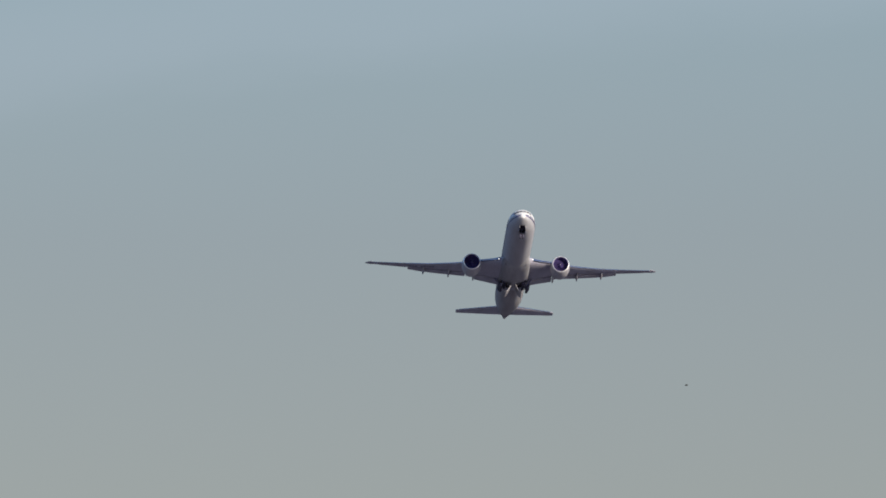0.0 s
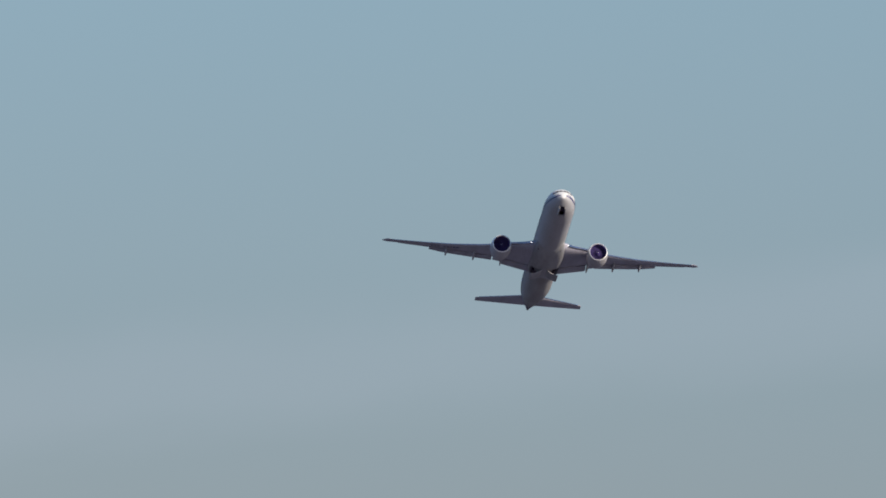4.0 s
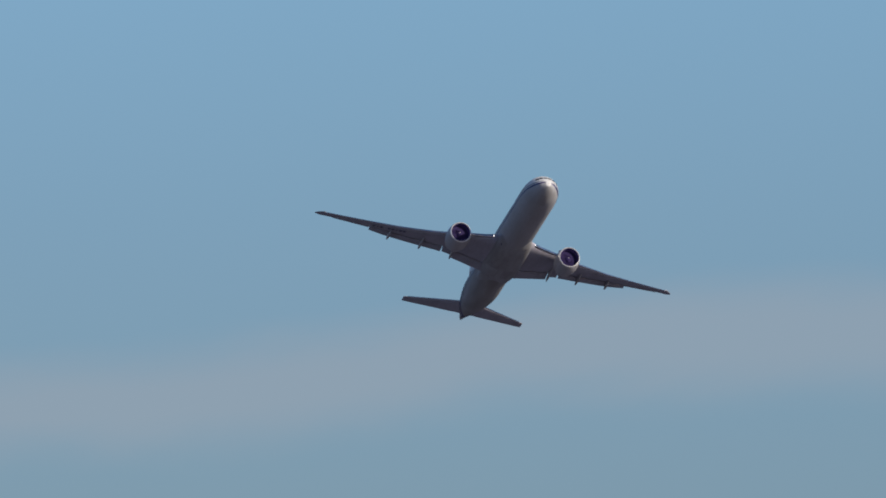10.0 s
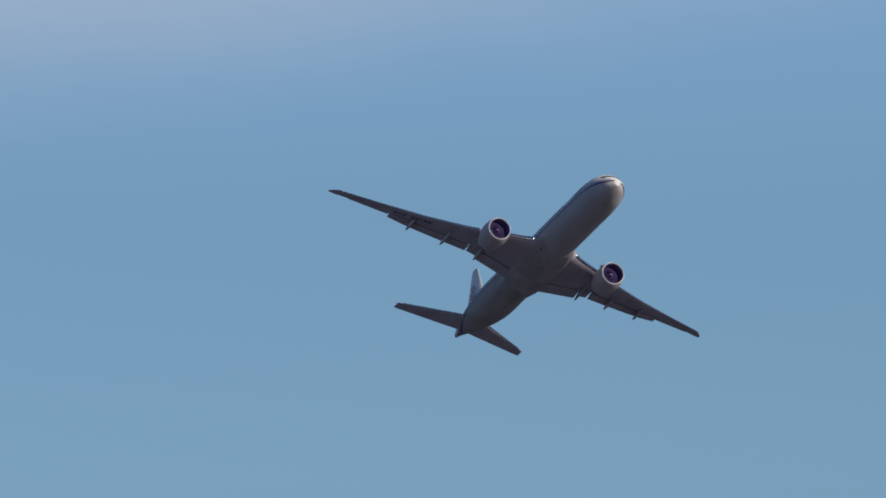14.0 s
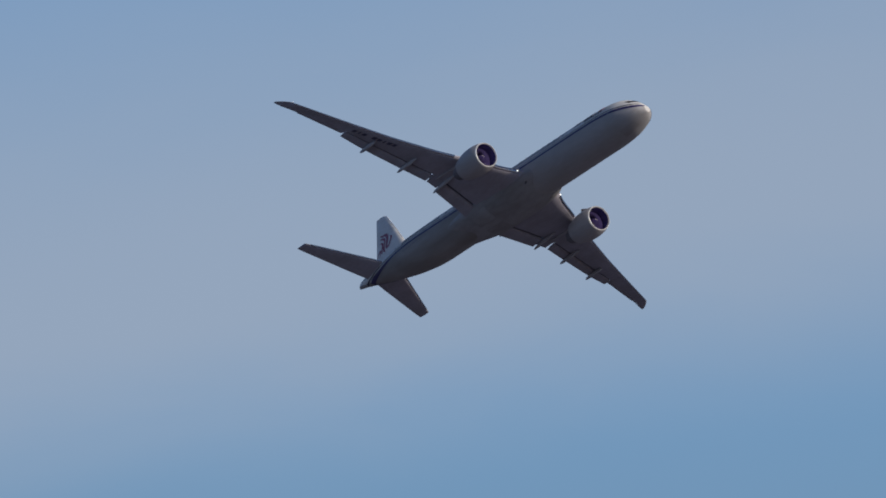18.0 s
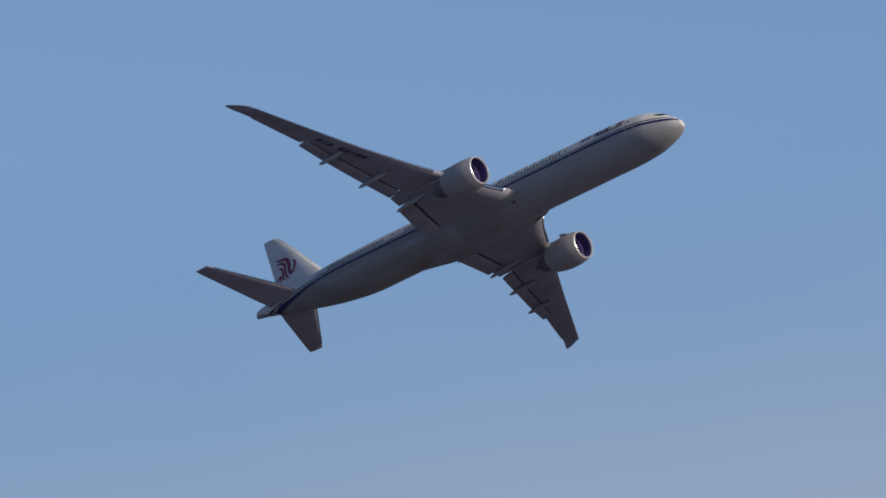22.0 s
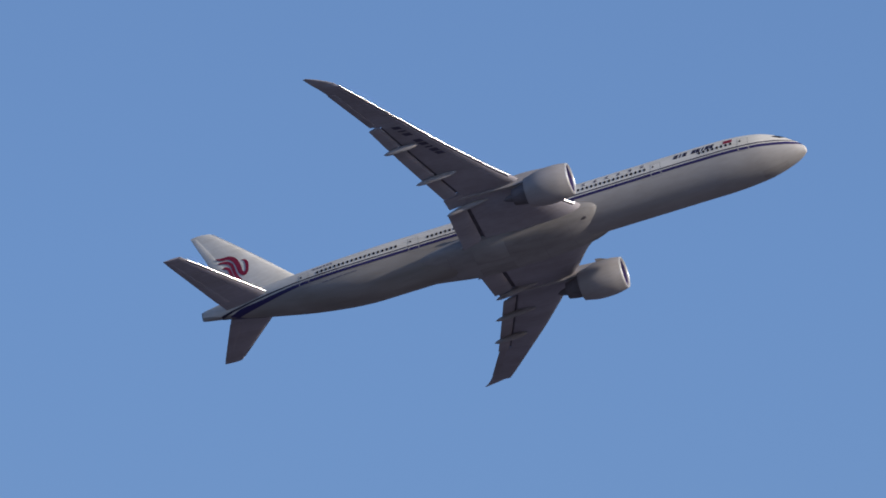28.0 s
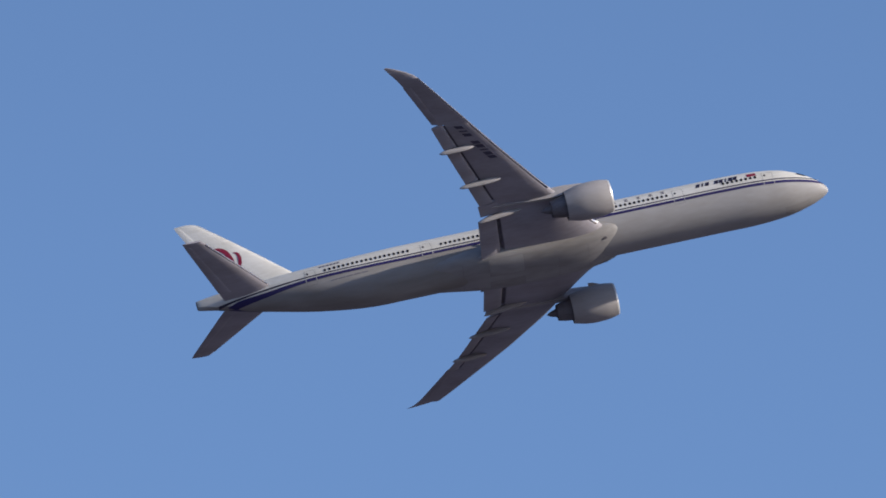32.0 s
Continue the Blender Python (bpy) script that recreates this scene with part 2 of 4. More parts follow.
def turned(profile, centre, n=48, axis_tilt=0.0, caps=(False, False)):
    """A body of revolution about the flight axis: profile of (station aft of centre, radius)."""
    cx, cy, cz = centre
    rings = []
    for s, r in profile:
        rings.append([(cx - s, cy + r * math.cos(k * math.tau / n), cz + r * math.sin(k * math.tau / n) - s * axis_tilt) for k in range(n)])
    return loft(rings, caps)


def lerp(table, s):
    return [float(np.interp(s, [r[0] for r in table], [r[k] for r in table])) for k in range(1, len(table[0]))]


# ---- the airliner: x forward with the nose at 37, y to port, z up from the hull's middle ----
NOSE = 37.0
# station aft of the nose, top, bottom, half width
HULL = [
    (0.0, -0.86, -0.94, 0.03), (0.06, -0.64, -1.12, 0.27), (0.2, -0.4, -1.24, 0.5), (0.5, -0.09, -1.41, 0.84), (1.0, 0.32, -1.64, 1.26), (1.6, 0.76, -1.87, 1.62),
    (2.3, 1.24, -2.1, 1.93), (3.1, 1.71, -2.33, 2.22), (4.0, 2.13, -2.56, 2.48), (5.0, 2.47, -2.73, 2.74), (6.5, 2.77, -2.9, 2.93), (8.0, 2.95, -3.02, 3.04),
    (10.0, 3.07, -3.1, 3.1), (12.0, 3.1, -3.1, 3.1), (50.0, 3.1, -3.1, 3.1), (52.0, 3.1, -3.06, 3.09), (54.5, 3.1, -2.84, 3.04), (57.0, 3.1, -2.44, 2.9),
    (60.0, 3.08, -1.84, 2.62), (63.0, 3.04, -1.14, 2.22), (66.0, 2.96, -0.42, 1.72), (68.5, 2.86, 0.18, 1.22), (70.5, 2.74, 0.7, 0.82), (72.0, 2.6, 0.98, 0.5),
    (72.9, 2.48, 1.15, 0.28), (73.1, 2.42, 1.25, 0.2),
]


HULL = [(s, t + d, u + d, w) for s, t, u, w in HULL for d in (0.28 * float(np.interp(s, [2, 13, 50, 61, 73.1], [0, 0.36, 0.36, -0.75, -1.1])),)]


def hull_at(s):
    top, bottom, half = lerp(HULL, s)
    return (top + bottom) / 2, (top - bottom) / 2, half


def hull_point(s, a, out=0.0):
    mid, tall, half = hull_at(s)
    return Vector((NOSE - s, (half + out) * math.cos(a), mid + (tall + out) * math.sin(a)))


def hull_side(s, z, side, out=0.0):
    """The skin at station s and height z; side +1 is port."""
    mid, tall, half = hull_at(s)
    a = math.asin(max(-1, min(1, (z - mid) / tall)))
    p = hull_point(s, a, out)
    p.y *= side
    return p


def smooth_table(table, steps):
    """Stations with rounded curves between the rows of a table."""
    xs = [r[0] for r in table]
    rows = []
    for s in steps:
        i = max(0, min(len(xs) - 2, int(np.searchsorted(xs, s, side="right")) - 1))
        h = xs[i + 1] - xs[i]
        u = (s - xs[i]) / h
        vals = [s]
        for k in range(1, len(table[0])):
            d = []
            for j in (i, i + 1):
                lo, hi = max(0, j - 1), min(len(xs) - 1, j + 1)
                left = (table[j][k] - table[lo][k]) / (xs[j] - xs[lo]) if j > lo else None
                right = (table[hi][k] - table[j][k]) / (xs[hi] - xs[j]) if hi > j else None
                if left is None or right is None:
                    d.append((left if right is None else right) * h)
                elif left * right <= 0:
                    d.append(0.0)
                else:
                    d.append(2 * left * right / (left + right) * h)
            a, b = table[i][k], table[i + 1][k]
            vals.append((2 * u**3 - 3 * u**2 + 1) * a + (u**3 - 2 * u**2 + u) * d[0] + (3 * u**2 - 2 * u**3) * b + (u**3 - u**2) * d[1])
        rows.append(tuple(vals))
    return rows


steps = [0, 0.03, 0.06, 0.12, 0.2, 0.33, 0.5, 0.75, 1, 1.3, 1.6, 1.95, 2.3, 2.7, 3.1, 3.5, 4, 4.5]
steps += [4.9 + 0.5 * k for k in range(8)] + [9.2, 10, 11, 12] + [12 + 2.0 * k for k in range(1, 20)] + [50 + 0.75 * k for k in range(1, 31)] + [72.9, 73.1]
HULL = smooth_table(HULL, sorted(set(steps)))

airliner = new("airliner")
tagged(airliner, "white twin-engine wide-body airliner climbing steeply in flight, undercarriage folding away", "airliner")

# blue waistline: station, height; and its half width
LINE = [(0.12, -0.8), (0.3, -0.45), (0.36, -0.4), (0.6, -0.42), (1.2, -0.5), (2.5, -0.48), (5.0, -0.4), (9.0, -0.3), (14.0, -0.22), (50.0, -0.22), (54.0, -0.18), (58.0, -0.06), (60.0, -0.01), (61.5, -0.01), (65.0, -0.05), (66.7, 0.0), (67.8, 0.07), (68.6, 0.12), (69.2, 0.17), (69.6, 0.22), (70.5, 0.45), (73.1, 1.3)]
BAND = [(0.36, 0.13), (1.0, 0.17), (3.0, 0.165), (8.0, 0.16), (54.0, 0.16), (58.0, 0.165), (60.0, 0.175), (61.5, 0.195), (65.0, 0.22), (67.8, 0.24), (68.6, 0.2), (69.2, 0.08), (69.6, 0.015)]
# pinstripe above it
PIN = [(0.9, -0.06), (2.0, -0.09), (2.5, -0.075), (5.0, 0.0), (9.0, 0.1), (14.0, 0.18), (50.0, 0.18), (54.0, 0.22), (58.0, 0.345), (61.4, 0.43), (66.0, 0.46), (71.0, 0.5)]


def line_at(s):
    return lerp(LINE, s)[0]


def band_at(s):
    return lerp(BAND, s)[0]


N_RING = 64
HALF = N_RING // 2


def line_angle(s):
    mid, tall, half = hull_at(s)
    return math.asin(max(-0.9, min(0.9, (line_at(s) - mid) / tall)))


def lower_angle(s, j):
    """Angle of the j-th of the 33 points round the lower half, from starboard waistline to port."""
    a = line_angle(s)
    return math.pi - a + (math.pi + 2 * a) * j / HALF


def upper_ring(s):
    a = line_angle(s)
    return [hull_point(s, a + (math.pi - 2 * a) * j / HALF) for j in range(HALF + 1)]


def lower_ring(s):
    return [hull_point(s, lower_angle(s, j)) for j in range(HALF + 1)]


NOSE_BAY = (2.3, 5.4)
RADOME = [r[0] for r in HULL if r[0] <= 0.12]
BODY = [r[0] for r in HULL if r[0] >= 0.12]


def in_nose_bay(i, j):
    return NOSE_BAY[0] <= (BODY[i] + BODY[i + 1]) / 2 <= NOSE_BAY[1] and HALF // 2 - 3 < j + 0.5 < HALF // 2 + 3


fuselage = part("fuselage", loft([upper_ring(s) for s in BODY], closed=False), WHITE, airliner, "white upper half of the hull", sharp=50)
part("lower_fuselage", loft([lower_ring(s) for s in BODY], closed=False, skip=in_nose_bay), BELLY, airliner, "light grey lower half of the hull", sharp=50)
part("radome", loft([[hull_point(s, j * math.tau / N_RING) for j in range(N_RING)] for s in RADOME], caps=(True, False)), SUNLIT_NOSE, airliner, "rounded radome tip, sun brightness held in its pale paint", sharp=50)
part("tail_cap", loft([[hull_point(s, j * math.tau / N_RING) for j in range(N_RING)] for s in (73.0, 73.1, 73.12)]), DULL, airliner, "dark exhaust cap of the tail cone")


def bay(name, x0, x1, y0, y1, z0, z1, parent):
    """An open-bottomed dark box."""
    bm = bmesh.new()
    bmesh.ops.create_cube(bm, size=1, matrix=Matrix.LocRotScale(((x0 + x1) / 2, (y0 + y1) / 2, (z0 + z1) / 2), None, (abs(x1 - x0), abs(y1 - y0), z1 - z0)))
    low = [f for f in bm.faces if f.normal.z < -0.9]
    bmesh.ops.delete(bm, geom=low, context="FACES")
    return part(name, bm, DARK, parent, "dark open wheel well")


bay("wheel_well", NOSE - 2.35, NOSE - 5.35, -0.66, 0.66, -2.0, -0.7, airliner)

# belly fairing between the wings
FAIRING = [
    (24.3, -1.45, 0.5, 2.2), (25.0, -1.45, 0.95, 2.72), (26.0, -1.5, 1.3, 3.0), (27.5, -1.55, 1.58, 3.2), (29.5, -1.6, 1.78, 3.3), (32.0, -1.64, 1.87, 3.35), (36.0, -1.64, 1.87, 3.35),
    (39.5, -1.62, 1.8, 3.28), (41.5, -1.56, 1.62, 3.12), (43.0, -1.5, 1.42, 2.96), (45.0, -1.4, 1.2, 2.72), (48.0, -1.3, 0.9, 2.35), (51.5, -1.2, 0.5, 1.8),
]
FAIRING = smooth_table(FAIRING, [24.3, 24.5, 24.75, 25, 25.4, 26, 26.7, 27.5, 28.5, 29.5, 30.7, 32, 34, 36, 37, 38, 39, 40, 41, 41.7, 42.4, 43, 43.7, 44.5, 45.5, 46.5, 47.5, 48.5, 50, 51.5])
MAIN_BAY = (36.0, 40.0)


def fairing_point(row, a):
    s, mid, tall, half = row
    c, d = math.cos(a), math.sin(a)
    return Vector((NOSE - s, half * math.copysign(abs(c) ** 0.8, c), mid + tall * math.copysign(abs(d) ** 0.8, d)))


def in_main_bay(i, j):
    s = (FAIRING[i][0] + FAIRING[i + 1][0]) / 2
    a = (j + 0.5) * math.tau / N_RING - 1.5 * math.pi
    return MAIN_BAY[0] <= s <= MAIN_BAY[1] and 0.1 < abs(a) < 0.95


fairing_rings = [[fairing_point(r, j * math.tau / N_RING) for j in range(N_RING)] for r in FAIRING]
fairing = part("belly_fairing", loft(fairing_rings, skip=in_main_bay), SOILED_SHADED, airliner, "grey wing-to-body fairing", sharp=60)
for side in (1, -1):
    bay("wheel_well", NOSE - 36.0, NOSE - 40.0, 0.3 * side, 2.45 * side, -2.9, -1.6, airliner)


def fairing_seam(s0, a0, s1, a1, parent):
    """A hairline joint on the fairing between two corners (station, angle from the keel)."""
    bm = bmesh.new()
    prev = None
    n = 10
    along = abs(s1 - s0) > 0.01
    for k in range(n + 1):
        s, a = s0 + (s1 - s0) * k / n, a0 + (a1 - a0) * k / n
        row = []
        for d in (-1, 1):
            q = fairing_point([s + (0 if along else 0.022 * d)] + lerp(FAIRING, s + (0 if along else 0.022 * d)), 1.5 * math.pi + a + (0.008 * d if along else 0))
            c = Vector((q.x, 0, -1.6))
            row.append(bm.verts.new(q + (q - c).normalized() * 0.012))
        if prev:
            bm.faces.new((prev[0], prev[1], row[1], row[0]))
        prev = row
    return part("panel_seam", bm, SEAM, parent)


for side in (1, -1):
    for s0, a0, s1, a1 in ((36, 0.1, 40, 0.1), (36, 0.98, 40, 0.98), (36, 0.1, 36, 0.98), (40, 0.1, 40, 0.98), (28.5, 0.7, 35, 0.7), (28.5, 0.05, 28.5, 0.7), (32, 0.0, 32, 0.7), (43, 0.0, 43, 0.9)):
        fairing_seam(s0, a0 * side, s1, a1 * side, fairing)
    # air intake of the cooling packs, drawn as a flat dark oval
    bm = bmesh.new()
    bmesh.ops.create_uvsphere(bm, u_segments=16, v_segments=8, radius=0.5, matrix=Matrix.Translation(fairing_point([26.6] + lerp(FAIRING, 26.6), 1.5 * math.pi + 0.75 * side)) @ Matrix.Rotation(0.75 * side, 4, "X") @ Matrix.Diagonal((0.9, 0.4, 0.07, 1)))
    part("air_intake", bm, GAP_SHADE, fairing, "dark oval air intake")


# ---- wings ----
def foil(le, te, thick, n=12, camber=0.012, blunt=0.0):
    """A ring round a wing section from leading to trailing edge points; thick in metres."""
    le, te = Vector(le), Vector(te)
    chord = te - le
    up = Vector((0, 0, 1))
    ring = []
    for side in (1, -1):
        us = [0.5 - 0.5 * math.cos(math.pi * k / n) for k in range(n + 1)]
        if side == -1:
            us = us[::-1][1:-1]
        for u in us:
            t = 5 * (0.2969 * math.sqrt(u) - 0.126 * u - 0.3516 * u**2 + 0.2843 * u**3 - 0.1036 * u**4) + blunt * u
            ring.append(le + chord * u + up * (side * t * thick + camber * chord.length * 4 * u * (1 - u)))
    return ring


def chord_line(y):
    """Leading edge of the clean wing at distance y from the middle: station and height."""
    return 27.6 + 0.655 * (y - 3.64), -1.42 + 0.17 * (y - 3.64) + 0.00105 * (y - 3.64) ** 2


def lead(y):
    """Leading edge with the slats drooped, and the raked tip: station and height."""
    s, z = chord_line(y)
    s += float(np.interp(y, [3.2, 4.2, 5.5, 8.0, 19.0, 29.0, 30.8, 31.0], [-0.9, -0.5, -0.32, -0.38, -0.12, 0.15, 0.25, 0.45]))
    z -= float(np.interp(y, [3.64, 8.0, 10.5, 13.0, 19.0, 29.0, 30.8, 31.0], [-0.2, 0.02, 0.3, 0.52, 0.62, 0.30, 0.22, 0.0]))
    if y > 31.0:
        s += (y - 31.0) * 0.75 + 0.45 * (y - 31.0) ** 2
        z += 0.26 * (y - 31.0)
    return s, z


FLAP_END = [(0.0, 40.75), (8.6, 40.7), (8.75, 39.7), (10.5, 39.9), (10.6, 40.3), (23.2, 44.8), (23.25, 44.5), (29.7, 47.45), (30.6, 47.95), (31.4, 48.5), (32.2, 49.1), (32.4, 49.25)]
BOX_END = [(0.0, 38.0), (8.6, 38.2), (8.75, 39.7), (10.5, 39.9), (10.6, 38.5), (23.2, 43.25), (23.25, 44.5), (29.7, 47.45), (30.6, 47.95), (31.4, 48.5), (32.2, 49.1), (32.4, 49.25)]


def tail_z(y, s):
    """Height of the chord plane at station s."""
    s0, z0 = lead(y)
    s1 = lerp(FLAP_END, y)[0]
    c0, cz = chord_line(y)
    z1 = cz + 0.03 - float(np.interp(y, [0, 8, 20, 32], [0.04, 0.03, 0.0, -0.04])) * (s1 - c0)
    if y > 31.0:
        z1 = max(z1, z0)
    return z0 + (z1 - z0) * (s - s0) / (s1 - s0)


def wing(side):
    ys = [1.0, 2.4, 3.64, 5, 6.5, 8.58, 8.76, 9.6, 10.48, 10.62, 12, 14, 16, 18, 20, 22, 23.18, 23.27, 25, 27, 29, 29.7, 30.4, 30.8, 31.0, 31.4, 31.8, 32.1, 32.3, 32.4]
    rings = []
    for y in ys:
        s, z = lead(y)
        end = lerp(BOX_END, y)[0]
        whole = lerp(FLAP_END, y)[0] - s
        thick = whole * float(np.interp(y, [0, 10, 20, 32], [0.135, 0.115, 0.10, 0.085]))
        cut = (end - s) / whole
        rings.append(foil((NOSE - s, y * side, z), (NOSE - end, y * side, tail_z(y, end)), thick, blunt=0.22 * max(0.0, 1 - cut) / 0.3))
    wing_ob = part("wing", loft(rings), WING, airliner, "swept grey wing with raked tip")

    def panel(name, rows, label="", mat=FLAPS, camber=0.02):
        return part(name, loft([foil((NOSE - a, y * side, za), (NOSE - b, y * side, zb), th, n=8, camber=camber) for y, a, za, b, zb, th in rows]), mat, wing_ob, label)

    def flap_row(y, gap, th, down):
        a, b = lerp(BOX_END, y)[0] + gap, lerp(FLAP_END, y)[0]
        end = max(0.0, (y - 20.0) / 3.1)
        za = tail_z(y, a) - 0.14 + 0.08 * end
        down *= 1 - 0.45 * end
        return (y, a, za, b, za - down * (b - a), th)

    # dark strips behind the wing box paint the shadow in the flap gaps
    for y0, y1 in ((3.5, 8.5), (10.8, 23.0)):
        panel("gap_shade", [(y, lerp(BOX_END, y)[0] - 0.5, tail_z(y, lerp(BOX_END, y)[0]) + 0.02, lerp(BOX_END, y)[0] + 0.75, tail_z(y, lerp(BOX_END, y)[0]) - 0.02, 0.1) for y in (y0, (y0 + y1) / 2, y1)], "", GAP_SHADE, 0.0)
    panel("inboard_flap", [flap_row(y, 0.32, 0.5, 0.22) for y in (2.4, 4, 6, 8.55)], "extended inboard flap")
    panel("outboard_flap", [flap_row(y, 0.18, 0.32, 0.2) for y in (10.7, 14, 18, 20.5, 23.18)], "extended outboard flap")
    panel("flaperon", [(y, 38.0, tail_z(y, 38.0) - 0.05, lerp(FLAP_END, y)[0] + 0.6, tail_z(y, 39.9) - 0.3, 0.26) for y in (8.82, 10.42)])
    panel("aileron", [(y, lerp(FLAP_END, y)[0] - 0.85, tail_z(y, lerp(FLAP_END, y)[0] - 0.85) - 0.03, lerp(FLAP_END, y)[0] + 0.06, tail_z(y, lerp(FLAP_END, y)[0]) - 0.04, 0.16) for y in (23.3, 26.5, 29.4)])

    # painted slats with a bare-metal nose wrap the leading edge
    def section(y):
        s, z = lead(y)
        end = lerp(BOX_END, y)[0]
        thick = (lerp(FLAP_END, y)[0] - s) * float(np.interp(y, [0, 10, 20, 32], [0.135, 0.115, 0.10, 0.085]))
        return s, z, end, thick

    def slat_skin(y0, y1, depth, lift, ahead):
        rings = []
        for k in range(5):
            y = y0 + (y1 - y0) * k / 4
            s, z, end, thick = section(y)
            chord = end - s
            reach = depth * (0.17 - 0.001 * y)
            ring = []
            for up, us in ((1, (1.0, 0.7, 0.45, 0.25, 0.12, 0.06, 0.025, 0.008, 0.0)), (-1, (0.008, 0.025, 0.06, 0.12, 0.25, 0.45, 0.7, 1.0))):
                for v in us:
                    u = v * reach / chord
                    t = 5 * (0.2969 * math.sqrt(u) - 0.126 * u - 0.3516 * u**2) * thick + lift * math.sqrt(min(1.0, 8 * v))
                    zc = z + (tail_z(y, end) - z) * u + 0.012 * chord * 4 * u * (1 - u)
                    ring.append(Vector((NOSE - s - u * chord + ahead * (1 - v), y * side, zc + up * t)))
            rings.append(ring)
        return loft(rings, caps=(False, False))

    for y0, y1 in ((3.75, 8.5), (11.2, 15.6), (15.64, 20.2), (20.24, 24.8), (24.84, 30.75)):
        slat = part("slat", slat_skin(y0, y1, 6.5, 0.012, 0.02), WING, wing_ob, "drooped leading-edge slat")
        part("slat_nose", slat_skin(y0, y1, 1.3, 0.02, 0.05), EDGE, slat, "bare-metal nose of the slat", sharp=80)

    # flap track fairings: tail end station, y, height, length
    for s1, y, z1, long in ((44.28, 19.8, 0.75, 4.1), (42.44, 14.28, -0.45, 5.0), (40.74, 8.84, -1.75, 5.2), (41.12, 3.23, -2.43, 2.2)):
        s0 = s1 - long
        z0 = tail_z(y, s0) - (0.36 if y > 5 else 0.1)
        rings = []
        for k in range(15):
            u = k / 14
            r = (0.3 if y > 5 else 0.16) * (4 * u * (1 - u)) ** 0.5 * (1.0 if u < 0.5 else 0.95) + 0.012
            c = Vector((NOSE - s0 - long * u, y * side, z0 + (z1 - z0) * (0.35 * u + 0.65 * u * u)))
            rings.append([c + Vector((0, 0.8 * r * math.cos(j * math.tau / 14), 1.25 * r * math.sin(j * math.tau / 14))) for j in range(14)])
        part("flap_track_fairing", loft(rings), COWL, wing_ob, "pointed flap track fairing")

    # lamps: landing light in the root, position light at the tip
    for y, r, label in ((3.75, 0.065, "lit landing light"), (31.1, 0.045, "clear wingtip light")):
        s, z = lead(y)
        bm = bmesh.new()
        bmesh.ops.create_uvsphere(bm, u_segments=12, v_segments=8, radius=r, matrix=Matrix.Translation((NOSE - s + 0.05, y * side, z - 0.03)))
        part("lamp", bm, LAMP if y < 10 else BRIGHT, wing_ob, label)
    return wing_ob


wings = {side: wing(side) for side in (1, -1)}


